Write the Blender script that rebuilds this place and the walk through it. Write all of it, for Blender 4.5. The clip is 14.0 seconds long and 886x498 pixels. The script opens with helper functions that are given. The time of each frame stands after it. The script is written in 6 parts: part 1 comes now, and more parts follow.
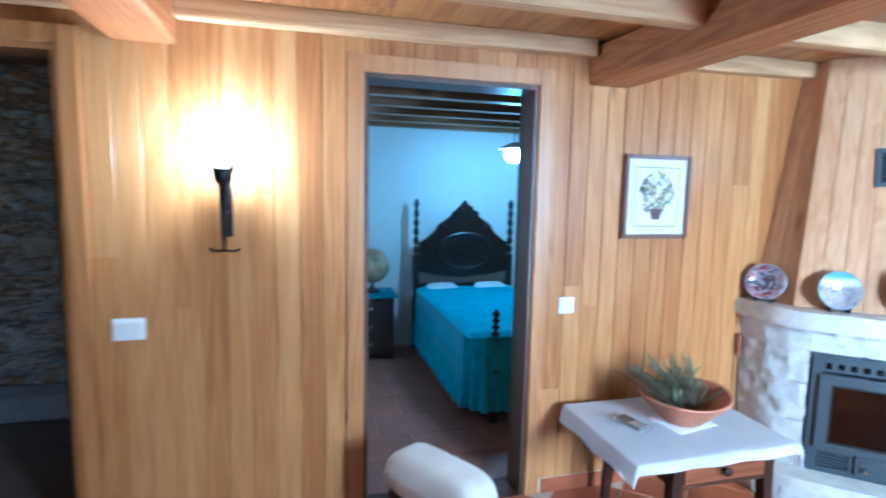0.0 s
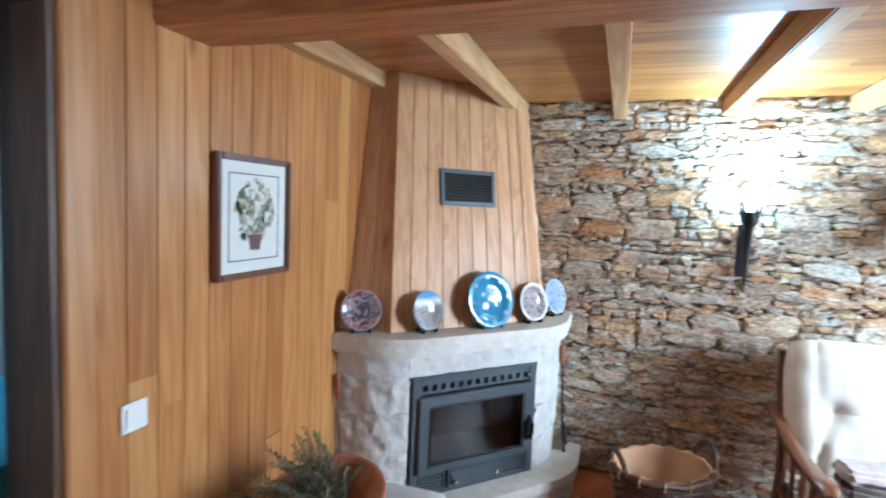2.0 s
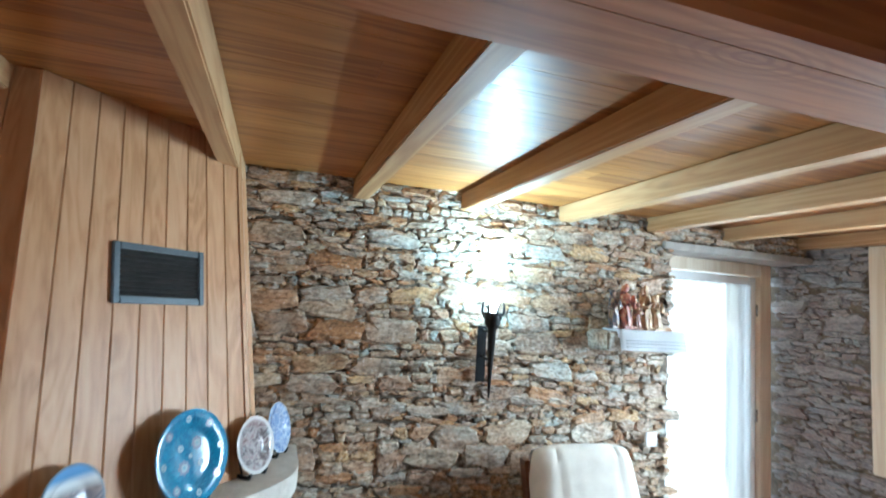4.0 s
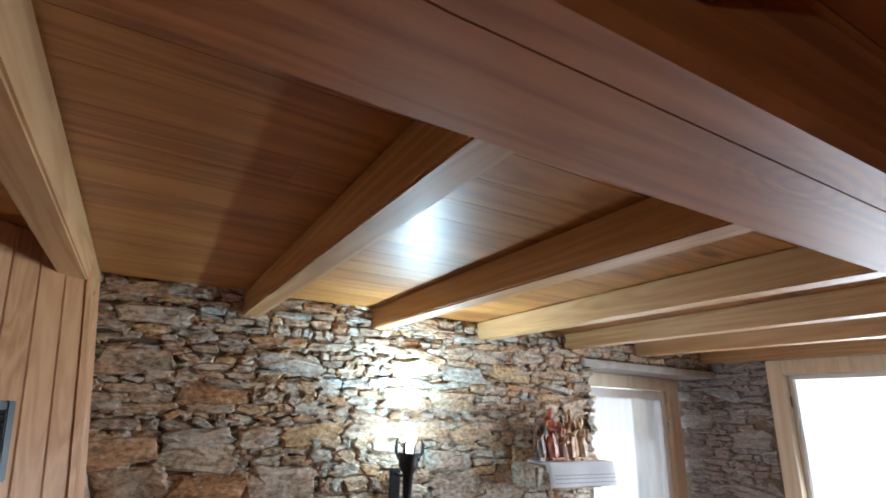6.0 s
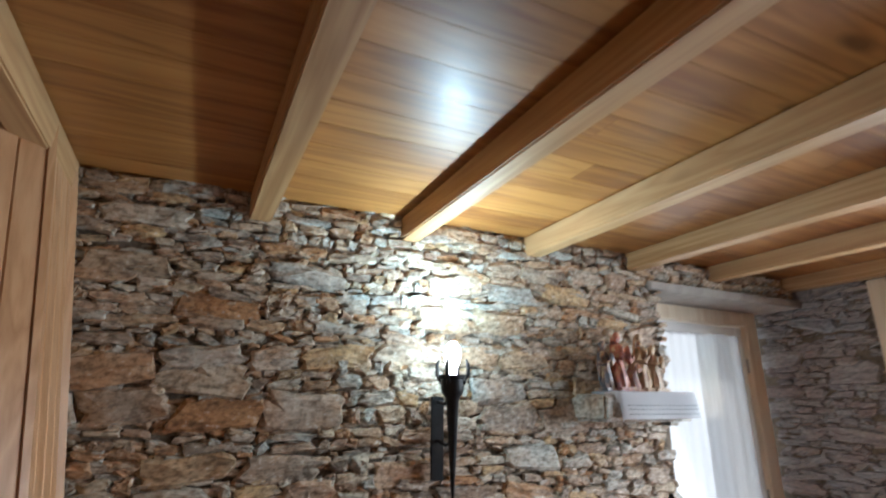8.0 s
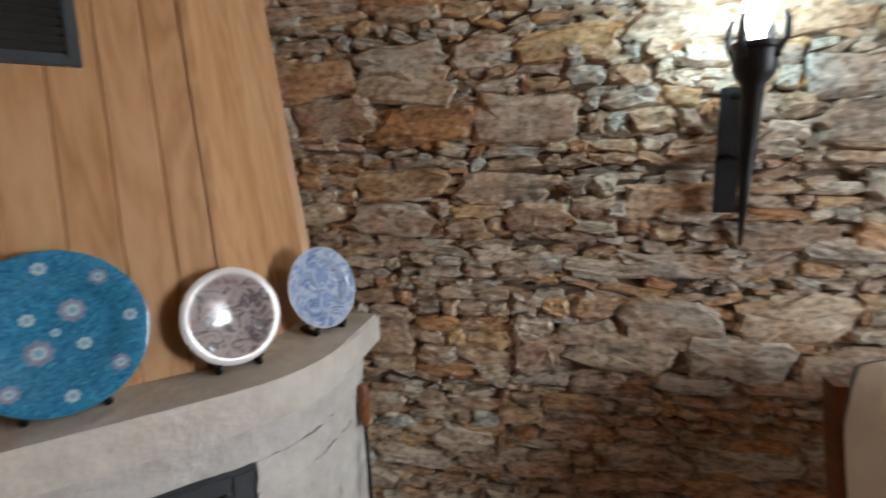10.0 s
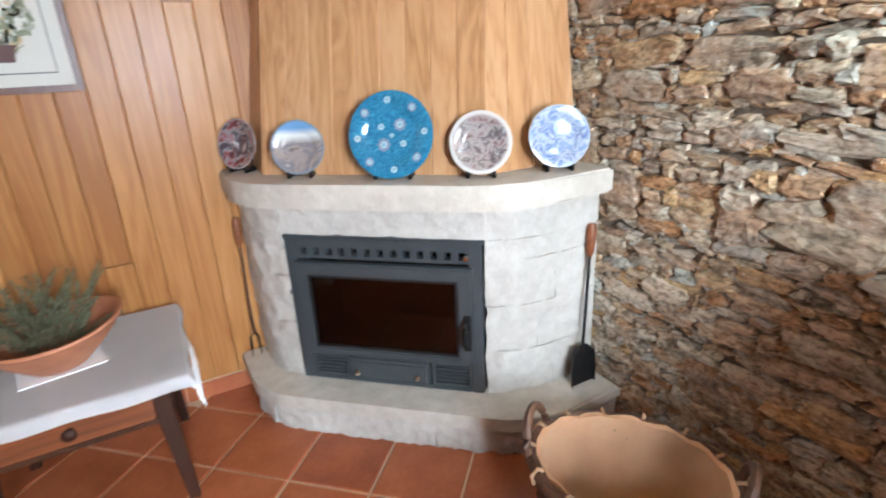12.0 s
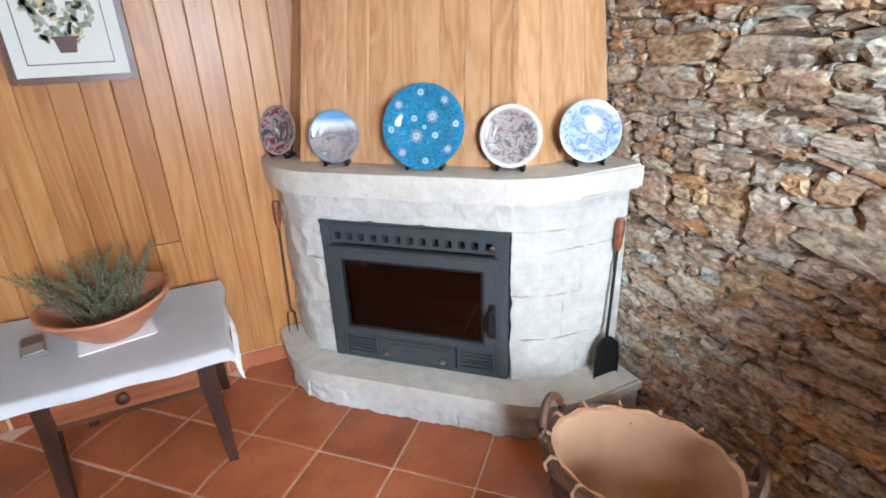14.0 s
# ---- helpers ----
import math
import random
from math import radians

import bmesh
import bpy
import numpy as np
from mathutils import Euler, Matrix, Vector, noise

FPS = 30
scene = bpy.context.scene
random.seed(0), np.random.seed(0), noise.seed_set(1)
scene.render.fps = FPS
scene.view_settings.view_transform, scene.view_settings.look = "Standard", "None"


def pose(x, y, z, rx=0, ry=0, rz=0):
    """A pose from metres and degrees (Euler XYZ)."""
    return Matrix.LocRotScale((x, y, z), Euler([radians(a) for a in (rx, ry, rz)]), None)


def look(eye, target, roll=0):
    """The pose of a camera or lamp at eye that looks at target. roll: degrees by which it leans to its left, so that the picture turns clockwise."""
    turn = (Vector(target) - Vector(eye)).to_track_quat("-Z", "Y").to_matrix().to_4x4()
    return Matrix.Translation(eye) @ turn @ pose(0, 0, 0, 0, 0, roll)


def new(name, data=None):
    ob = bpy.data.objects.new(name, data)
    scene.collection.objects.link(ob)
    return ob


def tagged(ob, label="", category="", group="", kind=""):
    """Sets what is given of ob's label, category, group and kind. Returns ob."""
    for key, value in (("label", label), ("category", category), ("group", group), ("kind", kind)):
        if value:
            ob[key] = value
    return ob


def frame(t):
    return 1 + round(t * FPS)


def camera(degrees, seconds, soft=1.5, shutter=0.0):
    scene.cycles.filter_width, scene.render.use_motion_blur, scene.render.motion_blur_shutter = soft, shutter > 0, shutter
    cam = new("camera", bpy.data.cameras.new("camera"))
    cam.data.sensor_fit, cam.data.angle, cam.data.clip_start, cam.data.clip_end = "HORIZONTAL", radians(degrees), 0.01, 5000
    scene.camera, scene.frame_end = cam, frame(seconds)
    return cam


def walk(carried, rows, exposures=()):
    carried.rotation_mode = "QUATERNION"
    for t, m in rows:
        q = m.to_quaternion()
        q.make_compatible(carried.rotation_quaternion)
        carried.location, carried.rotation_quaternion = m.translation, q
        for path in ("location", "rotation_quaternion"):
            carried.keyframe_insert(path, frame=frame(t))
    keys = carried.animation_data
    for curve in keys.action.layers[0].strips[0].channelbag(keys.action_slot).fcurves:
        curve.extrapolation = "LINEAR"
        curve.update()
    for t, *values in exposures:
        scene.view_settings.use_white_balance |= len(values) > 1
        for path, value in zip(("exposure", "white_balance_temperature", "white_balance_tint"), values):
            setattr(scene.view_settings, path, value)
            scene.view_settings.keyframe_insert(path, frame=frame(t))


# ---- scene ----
cam = camera(81.1, 14.0, 1.8, 0.5)
PATH = [
    (0, (0.587, 0.719, 1.512), (1.102, 2.638, 1.289), 1.2),
    (0.5, (0.613, 0.988, 1.535), (1.571, 2.733, 1.342), 1.4),
    (1, (0.648, 1.248, 1.54), (2.113, 2.598, 1.362), 2.0),
    (1.5, (0.72, 1.49, 1.541), (2.458, 2.463, 1.358), 2.2),
    (2, (0.804, 1.761, 1.57), (2.689, 2.407, 1.405), 2.5),
    (2.5, (0.879, 1.986, 1.577), (2.872, 2.058, 1.437), 2.6),
    (3, (1.036, 2.116, 1.608), (2.984, 1.677, 1.498), 3.1),
    (3.5, (1.222, 2.159, 1.607), (3.14, 1.6, 1.704), 2.9),
    (3.6, (1.242, 2.187, 1.611), (3.148, 1.594, 1.734), 2.6),
    (3.7, (1.321, 2.167, 1.616), (3.226, 1.574, 1.76), 2.9),
    (5.8, (1.785, 2.156, 1.764), (3.462, 1.245, 2.363), 1.9),
    (6, (1.791, 2.158, 1.761), (3.454, 1.229, 2.371), 1.9),
    (6.5, (1.861, 2.125, 1.746), (3.503, 1.172, 2.375), 1.8),
    (7, (1.975, 2.092, 1.688), (3.612, 1.132, 2.317), 1.9),
    (7.2, (2.034, 2.073, 1.647), (3.673, 1.123, 2.287), 1.7),
    (9.3, (2.484, 1.694, 1.424), (4.479, 1.583, 1.344), 0.5),
    (9.5, (2.562, 1.646, 1.42), (4.545, 1.699, 1.171), 0.4),
    (10, (2.64, 1.523, 1.396), (4.562, 1.953, 1.05), -1.0),
    (10.5, (2.621, 1.404, 1.392), (4.288, 2.419, 0.956), -2.4),
    (11, (2.562, 1.132, 1.372), (4.001, 2.415, 0.839), -2.8),
    (11.5, (2.578, 0.921, 1.352), (3.793, 2.392, 0.751), -2.7),
    (12, (2.646, 0.776, 1.334), (3.535, 2.432, 0.649), -2.9),
    (12.5, (2.645, 0.754, 1.352), (3.417, 2.441, 0.604), -2.9),
    (13, (2.654, 0.75, 1.358), (3.403, 2.445, 0.604), -2.9),
    (13.5, (2.652, 0.735, 1.364), (3.4, 2.432, 0.617), -2.4),
    (14, (2.663, 0.73, 1.388), (3.405, 2.426, 0.63), -2.6),
]
EXPOSURES = [(0.0, 1.08, 4200, -4), (0.6, 0.87, 4550, -2), (1.5, 0.50, 5050, 3), (2.5, 0.22, 5150, -2), (3.7, -0.04, 5150, -5), (5.8, -0.77, 6000, 9), (7.2, -0.88, 5950, 9), (9.3, -1.28, 6150, 7), (10.0, -0.92, 6500, 10), (11.0, -0.08, 6500, 9), (12.0, 0.32, 6000, 7), (14.0, 0.43, 5700, 6)]
walk(cam, [(t, look(eye, target, roll)) for t, eye, target, roll in PATH], EXPOSURES)

# ---- light ----
world = bpy.data.worlds.new("sky")
scene.world = world
world.use_nodes = True
wn = world.node_tree
sky = wn.nodes.new("ShaderNodeTexSky")
sky.sky_type = "NISHITA"
sky.sun_disc = False
sky.sun_elevation = radians(48)
sky.sun_rotation = radians(150)
wn.links.new(sky.outputs[0], wn.nodes["Background"].inputs[0])
wn.nodes["Background"].inputs[1].default_value = 0.12
sun = new("sun", bpy.data.lights.new("sun", "SUN"))
sun.data.energy, sun.data.angle, sun.data.color = 2.5, radians(0.5), (1.0, 0.95, 0.88)
sun.matrix_basis = look((12, -8, 15), (0, 4, 0))


def area(name, eye, target, w, h, watts, colour):
    d = bpy.data.lights.new(name, "AREA")
    d.shape, d.size, d.size_y, d.energy, d.color, d.spread = "RECTANGLE", w, h, watts, colour, radians(135)
    ob = new(name, d)
    ob.matrix_basis = look(eye, target)
    return ob


def bulb_light(name, at, watts, colour, size=0.03):
    d = bpy.data.lights.new(name, "POINT")
    d.energy, d.color, d.shadow_soft_size = watts, colour, size
    ob = new(name, d)
    ob.location = at
    return ob


area("window_daylight", (2.76, -1.30, 1.52), (3.20, 1.4, 0.25), 0.72, 1.0, 88, (0.87, 0.94, 1.0))
area("door_daylight", (4.16, -0.56, 1.15), (1.5, 0.9, 0.4), 0.7, 1.7, 7, (0.90, 0.96, 1.0))
bulb_light("sconce_light_east", (3.810, 1.145, 1.712), 10, (0.58, 0.86, 1.0))
upward = area("sconce_upward_light_east", (3.805, 1.145, 1.735), (3.72, 1.145, 2.1), 0.05, 0.05, 19, (0.60, 0.86, 1.0))
upward.data.spread = radians(180)
bulb_light("sconce_light_north", (0.285, 2.870, 1.65), 17, (0.95, 0.96, 1.0))
bulb_light("bedroom_light", (2.22, 4.66, 1.815), 7.5, (0.36, 0.70, 1.0), 0.05)
# no fixture stands here: an added lamp that dimly fills the passage
bulb_light("passage_fill", (-1.6, 3.9, 1.9), 0.4, (0.85, 0.95, 0.75), 0.05)


# ---- small builders ----
def thing(name, at, turn=0.0, label="", category="", group="", kind=""):
    ob = new(name)
    ob.matrix_basis = pose(*at, 0, 0, turn)
    return tagged(ob, label, category, group, kind)


def mesh_of(name, bm, mat, smooth=False):
    me = bpy.data.meshes.new(name)
    bmesh.ops.recalc_face_normals(bm, faces=bm.faces)
    bm.to_mesh(me)
    bm.free()
    me.materials.append(mat)
    if smooth:
        for p in me.polygons:
            p.use_smooth = True
        me.set_sharp_from_angle(angle=radians(40))
    return me


def part(name, bm, mat, parent, label="", smooth=False, m=None):
    ob = new(name, mesh_of(name, bm, mat, smooth))
    ob.parent = parent
    if m is not None:
        ob.matrix_basis = m
    return tagged(ob, label)


def solid(name, bm, mat, label="", category="", kind="", smooth=False, m=None, group=""):
    ob = new(name, mesh_of(name, bm, mat, smooth))
    if m is not None:
        ob.matrix_basis = m
    return tagged(ob, label, category, group, kind)


def box(bm, a, b, bevel=0.0, m=None):
    vs = [bm.verts.new((x, y, z)) for x in (a[0], b[0]) for y in (a[1], b[1]) for z in (a[2], b[2])]
    fs = [bm.faces.new([vs[i] for i in q]) for q in ((0, 1, 3, 2), (4, 6, 7, 5), (0, 4, 5, 1), (2, 3, 7, 6), (0, 2, 6, 4), (1, 5, 7, 3))]
    if bevel:
        es = list({e for f in fs for e in f.edges})
        r = bmesh.ops.bevel(bm, geom=es, offset=bevel, segments=2, affect="EDGES")
        vs = list({v for f in r["faces"] for v in f.verts} | {v for v in vs if v.is_valid})
    if m is not None:
        bmesh.ops.transform(bm, matrix=m, verts=[v for v in vs if v.is_valid])
    return bm


def boxed(a, b, bevel=0.0, m=None):
    return box(bmesh.new(), a, b, bevel, m)


def prism(bm, outline, z0, z1, bevel=0.0):
    lo = [bm.verts.new((x, y, z0)) for x, y in outline]
    hi = [bm.verts.new((x, y, z1)) for x, y in outline]
    n = len(lo)
    top, bot = bm.faces.new(hi), bm.faces.new(lo[::-1])
    for i in range(n):
        bm.faces.new((lo[i], lo[(i + 1) % n], hi[(i + 1) % n], hi[i]))
    if bevel:
        bmesh.ops.bevel(bm, geom=list(top.edges) + list(bot.edges), offset=bevel, segments=2, affect="EDGES")
    return bm


def lathe(bm, profile, n=24, m=None, squash=1.0):
    rings = []
    for r, z in profile:
        if r < 1e-5:
            rings.append([bm.verts.new((0, 0, z))])
        else:
            rings.append([bm.verts.new((r * math.cos(2 * math.pi * i / n), squash * r * math.sin(2 * math.pi * i / n), z)) for i in range(n)])
    for a, b in zip(rings, rings[1:]):
        for i in range(n):
            j = (i + 1) % n
            q = [a[i % len(a)], a[j % len(a)], b[j % len(b)], b[i % len(b)]]
            q = list(dict.fromkeys(q))
            if len(q) > 2:
                bm.faces.new(q)
    if m is not None:
        bmesh.ops.transform(bm, matrix=m, verts=[v for r in rings for v in r])
    return bm


def tube(bm, pts, radii, n=8):
    pts = [Vector(p) for p in pts]
    if not isinstance(radii, (list, tuple)):
        radii = [radii] * len(pts)
    rings = []
    for i, (p, r) in enumerate(zip(pts, radii)):
        d = (pts[min(i + 1, len(pts) - 1)] - pts[max(i - 1, 0)]).normalized()
        u = d.cross(Vector((0, 0, 1)) if abs(d.z) < 0.9 else Vector((1, 0, 0))).normalized()
        v = d.cross(u)
        rings.append([bm.verts.new(p + r * (u * math.cos(2 * math.pi * k / n) + v * math.sin(2 * math.pi * k / n))) for k in range(n)])
    for a, b in zip(rings, rings[1:]):
        for k in range(n):
            bm.faces.new((a[k], a[(k + 1) % n], b[(k + 1) % n], b[k]))
    bm.faces.new(rings[0][::-1])
    bm.faces.new(rings[-1])
    return bm


def rounded(points, r, steps=6):
    """A polyline with its inner corners rounded off."""
    out = [Vector(points[0])]
    for a, b, c in zip(points, points[1:], points[2:]):
        a, b, c = Vector(a), Vector(b), Vector(c)
        p, q = b + (a - b).normalized() * min(r, (a - b).length * 0.49), b + (c - b).normalized() * min(r, (c - b).length * 0.49)
        out += [(1 - t) ** 2 * p + 2 * t * (1 - t) * b + t * t * q for t in (i / steps for i in range(steps + 1))]
    return [tuple(v) for v in out + [Vector(points[-1])]]


# ---- materials ----
class Nodes:
    def __init__(self, name):
        self.mat = bpy.data.materials.new(name)
        self.mat.use_nodes = True
        self.t = self.mat.node_tree
        self.b = self.t.nodes["Principled BSDF"]

    def n(self, kind, **inputs):
        nd = self.t.nodes.new(kind)
        for k, v in inputs.items():
            k = k.replace("_", " ")
            if isinstance(v, bpy.types.NodeSocket):
                self.t.links.new(v, nd.inputs[k])
            else:
                nd.inputs[k].default_value = v
        return nd

    def link(self, a, b):
        self.t.links.new(a, b)

    def put(self, **inputs):
        for k, v in inputs.items():
            k = k.replace("_", " ")
            if isinstance(v, bpy.types.NodeSocket):
                self.t.links.new(v, self.b.inputs[k])
            else:
                self.b.inputs[k].default_value = v

    def coords(self, scale=(1, 1, 1), rot=(0, 0, 0), shift=None):
        tc = self.n("ShaderNodeTexCoord")
        mp = self.n("ShaderNodeMapping", Scale=scale, Rotation=[radians(a) for a in rot])
        self.link(tc.outputs["Object"], mp.inputs["Vector"])
        if shift is not None:
            self.link(shift, mp.inputs["Location"])
        return mp.outputs[0]

    def ramp(self, fac, stops):
        r = self.n("ShaderNodeValToRGB")
        while len(r.color_ramp.elements) < len(stops):
            r.color_ramp.elements.new(0.5)
        for e, (p, c) in zip(r.color_ramp.elements, stops):
            e.position, e.color = p, (*c, 1)
        self.link(fac, r.inputs[0])
        return r.outputs[0]

    def noise(self, vec, scale, detail=4, rough=0.55, distortion=0.0):
        nd = self.n("ShaderNodeTexNoise", Scale=scale, Detail=detail, Roughness=rough, Distortion=distortion)
        self.link(vec, nd.inputs["Vector"])
        return nd.outputs[0]

    def math(self, op, a, b):
        nd = self.t.nodes.new("ShaderNodeMath")
        nd.operation = op
        for i, v in enumerate((a, b)):
            if isinstance(v, bpy.types.NodeSocket):
                self.link(v, nd.inputs[i])
            else:
                nd.inputs[i].default_value = v
        return nd.outputs[0]

    def mix(self, fac, a, b, blend="MIX"):
        nd = self.t.nodes.new("ShaderNodeMix")
        nd.data_type, nd.blend_type = "RGBA", blend
        for i, v in ((0, fac), (6, a), (7, b)):
            if isinstance(v, bpy.types.NodeSocket):
                self.link(v, nd.inputs[i])
            else:
                nd.inputs[i].default_value = v if i == 0 else (*v, 1)
        return nd.outputs[2]

    def bump(self, height, strength, distance):
        nd = self.n("ShaderNodeBump", Strength=strength, Distance=distance)
        self.link(height, nd.inputs["Height"])
        self.link(nd.outputs[0], self.b.inputs["Normal"])

    def random(self, island=False):
        if island:
            return self.n("ShaderNodeNewGeometry").outputs["Random Per Island"]
        return self.n("ShaderNodeObjectInfo").outputs["Random"]


def wood(name, pale, mid, dark, along="z", rough=0.38, vary=0.5, island=False, knots=True, grain=1.0, knots_at=()):
    """Sawn timber with its grain along one axis, rings, fine fibres, knots, and a tone of its own for each piece."""
    k = Nodes(name)
    r = k.random(island)
    sh = k.n("ShaderNodeCombineXYZ", X=k.math("MULTIPLY", r, 37.0), Y=k.math("MULTIPLY", r, 91.0), Z=k.math("MULTIPLY", r, 53.0)).outputs[0]
    ax = "xyz".index(along)
    sc = [9.0, 9.0, 9.0]
    sc[ax] = 0.55
    v = k.coords(sc, shift=sh)
    fine = [60.0, 60.0, 60.0]
    fine[ax] = 2.2
    vf = k.coords(fine, shift=sh)
    warp = k.noise(v, 1.1, 3, 0.5, 0.6)
    rings = k.math("FRACT", k.math("MULTIPLY", warp, 7.0), 0.0)
    rings = k.math("ABSOLUTE", k.math("SUBTRACT", rings, 0.5), 0.0)
    fib = k.noise(vf, 1.0, 5, 0.65)
    tone = k.math("ADD", k.math("MULTIPLY", rings, 0.55 * grain), k.math("MULTIPLY", fib, 0.45))
    tone = k.math("ADD", tone, k.math("MULTIPLY", k.math("SUBTRACT", r, 0.5), vary))
    col = k.ramp(tone, [(0.12, dark), (0.42, mid), (0.78, pale)])
    blotch = k.noise(k.coords((1.3, 1.3, 1.3), shift=sh), 1.6, 3)
    col = k.mix(k.math("MULTIPLY", blotch, 0.35), col, mid, "MULTIPLY")
    if knots:
        ks = [7.0, 7.0, 7.0]
        ks[ax] = 2.4
        vo = k.n("ShaderNodeTexVoronoi", Scale=1.0)
        k.link(k.coords(ks, shift=sh), vo.inputs["Vector"])
        kn = k.ramp(vo.outputs["Distance"], [(0.07, (1, 1, 1)), (0.17, (0, 0, 0))])
        pick = k.ramp(vo.outputs["Color"], [(0.72, (0, 0, 0)), (0.76, (1, 1, 1))])
        both = k.math("MULTIPLY", kn, pick)
        col = k.mix(k.math("MULTIPLY", both, 0.75), col, tuple(c * 0.35 for c in dark))
    for kx, ky in knots_at:
        # growth rings drawn out along the beam round a large knot
        mp = k.n("ShaderNodeMapping", Location=(-kx * 9.0, -ky * 3.6, 0), Scale=(9.0, 3.6, 0.0))
        k.link(k.n("ShaderNodeTexCoord").outputs["Object"], mp.inputs["Vector"])
        ln = k.n("ShaderNodeVectorMath")
        ln.operation = "LENGTH"
        k.link(mp.outputs[0], ln.inputs[0])
        d = k.math("ADD", ln.outputs["Value"], k.math("MULTIPLY", fib, 0.10))
        ring = k.math("SINE", k.math("MULTIPLY", d, 46.0), 0.0)
        fade = k.ramp(d, [(0.10, (0.95, 0.95, 0.95)), (0.80, (0, 0, 0))])
        col = k.mix(k.math("MULTIPLY", k.math("GREATER_THAN", ring, 0.35), fade), col, dark)
    k.put(Base_Color=col, Roughness=k.math("ADD", k.math("MULTIPLY", fib, 0.22), rough - 0.1))
    k.b.inputs["Coat Weight"].default_value = 0.12 if rough < 0.4 else 0.06
    k.b.inputs["Coat Roughness"].default_value = 0.25
    k.bump(k.math("ADD", fib, k.math("MULTIPLY", rings, 0.3)), 0.22, 0.002)
    return k.mat


def stone(name, island, dull=0.0):
    """Schist: grey, tan and rust stones, layered along their bed."""
    k = Nodes(name)
    r = k.random(island)
    sh = k.n("ShaderNodeCombineXYZ", X=k.math("MULTIPLY", r, 23.0), Y=k.math("MULTIPLY", r, 71.0), Z=k.math("MULTIPLY", r, 47.0)).outputs[0]
    base = k.ramp(r, [(0.0, (0.36, 0.30, 0.24)), (0.13, (0.58, 0.47, 0.34)), (0.26, (0.48, 0.26, 0.12)), (0.38, (0.60, 0.53, 0.42)), (0.50, (0.42, 0.42, 0.38)),
                      (0.62, (0.62, 0.42, 0.21)), (0.74, (0.52, 0.56, 0.52)), (0.86, (0.48, 0.37, 0.28)), (1.0, (0.68, 0.63, 0.52))])
    v = k.coords((7, 7, 16), shift=sh)
    big = k.noise(v, 0.9, 5, 0.6, 0.5)
    rust = k.ramp(k.noise(k.coords((9, 9, 9), shift=sh), 0.8, 4, 0.6), [(0.42, (0, 0, 0)), (0.66, (1, 1, 1))])
    col = k.mix(k.math("MULTIPLY", rust, 0.55), base, (0.40, 0.19, 0.07))
    pale = k.ramp(k.noise(k.coords((5, 5, 11), shift=sh), 1.0, 5, 0.7), [(0.55, (0, 0, 0)), (0.72, (1, 1, 1))])
    col = k.mix(k.math("MULTIPLY", pale, 0.5), col, (0.62, 0.58, 0.50))
    col = k.mix(0.9, col, k.ramp(big, [(0.32, (0.42, 0.41, 0.41)), (0.50, (1, 1, 1))]), "MULTIPLY")
    fleck = k.noise(k.coords((45, 45, 75), shift=sh), 1.0, 3, 0.6)
    col = k.mix(0.8, col, k.ramp(fleck, [(0.38, (0.40, 0.37, 0.34)), (0.52, (1, 1, 1))]), "MULTIPLY")
    col = k.mix(k.ramp(fleck, [(0.60, (0, 0, 0)), (0.70, (0.65, 0.65, 0.65))]), col, (0.74, 0.70, 0.62))
    # dull puts a bluish, backlit dimness into the stone colour
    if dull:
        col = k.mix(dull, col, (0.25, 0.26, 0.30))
    fine = k.noise(k.coords((60, 60, 110), shift=sh), 1.0, 5, 0.7)
    bed_ = k.noise(k.coords((7, 7, 55), rot=(6, 9, 0), shift=sh), 1.0, 4, 0.65, 0.4)
    col = k.mix(0.35, col, k.ramp(bed_, [(0.34, (0.48, 0.45, 0.42)), (0.50, (1, 1, 1))]), "MULTIPLY")
    h = k.math("ADD", k.math("ADD", k.math("MULTIPLY", big, 0.8), k.math("MULTIPLY", bed_, 0.3)), k.math("MULTIPLY", fine, 0.25))
    k.put(Base_Color=col, Roughness=k.math("ADD", k.math("MULTIPLY", fleck, -0.5), 0.86))
    k.b.inputs["Specular IOR Level"].default_value = 0.4
    k.bump(h, 0.8, 0.012)
    return k.mat


def plain(name, colour, rough=0.6, metal=0.0, speck=0.12, scale=30.0, bump=0.15, dist=0.002, tint=None):
    k = Nodes(name)
    v = k.coords()
    a, b = k.noise(v, scale, 5, 0.6), k.noise(v, scale * 0.12, 3)
    f = k.math("ADD", k.math("MULTIPLY", a, 0.5), k.math("MULTIPLY", b, 0.5))
    lo, hi = tuple(c * (1 - speck * 1.6) for c in colour), tuple(min(1, c * (1 + speck)) for c in (tint or colour))
    k.put(Base_Color=k.ramp(f, [(0.3, lo), (0.7, hi)]), Roughness=rough, Metallic=metal)
    if bump:
        k.bump(a, bump, dist)
    return k.mat


def glow(name, colour, strength):
    k = Nodes(name)
    k.put(Base_Color=(0, 0, 0, 1), Emission_Color=(*colour, 1), Emission_Strength=strength)
    return k.mat


def glass(name, tint=(1, 1, 1), rough=0.0):
    k = Nodes(name)
    k.put(Base_Color=(*tint, 1), Roughness=rough)
    k.b.inputs["Transmission Weight"].default_value = 1.0
    return k.mat


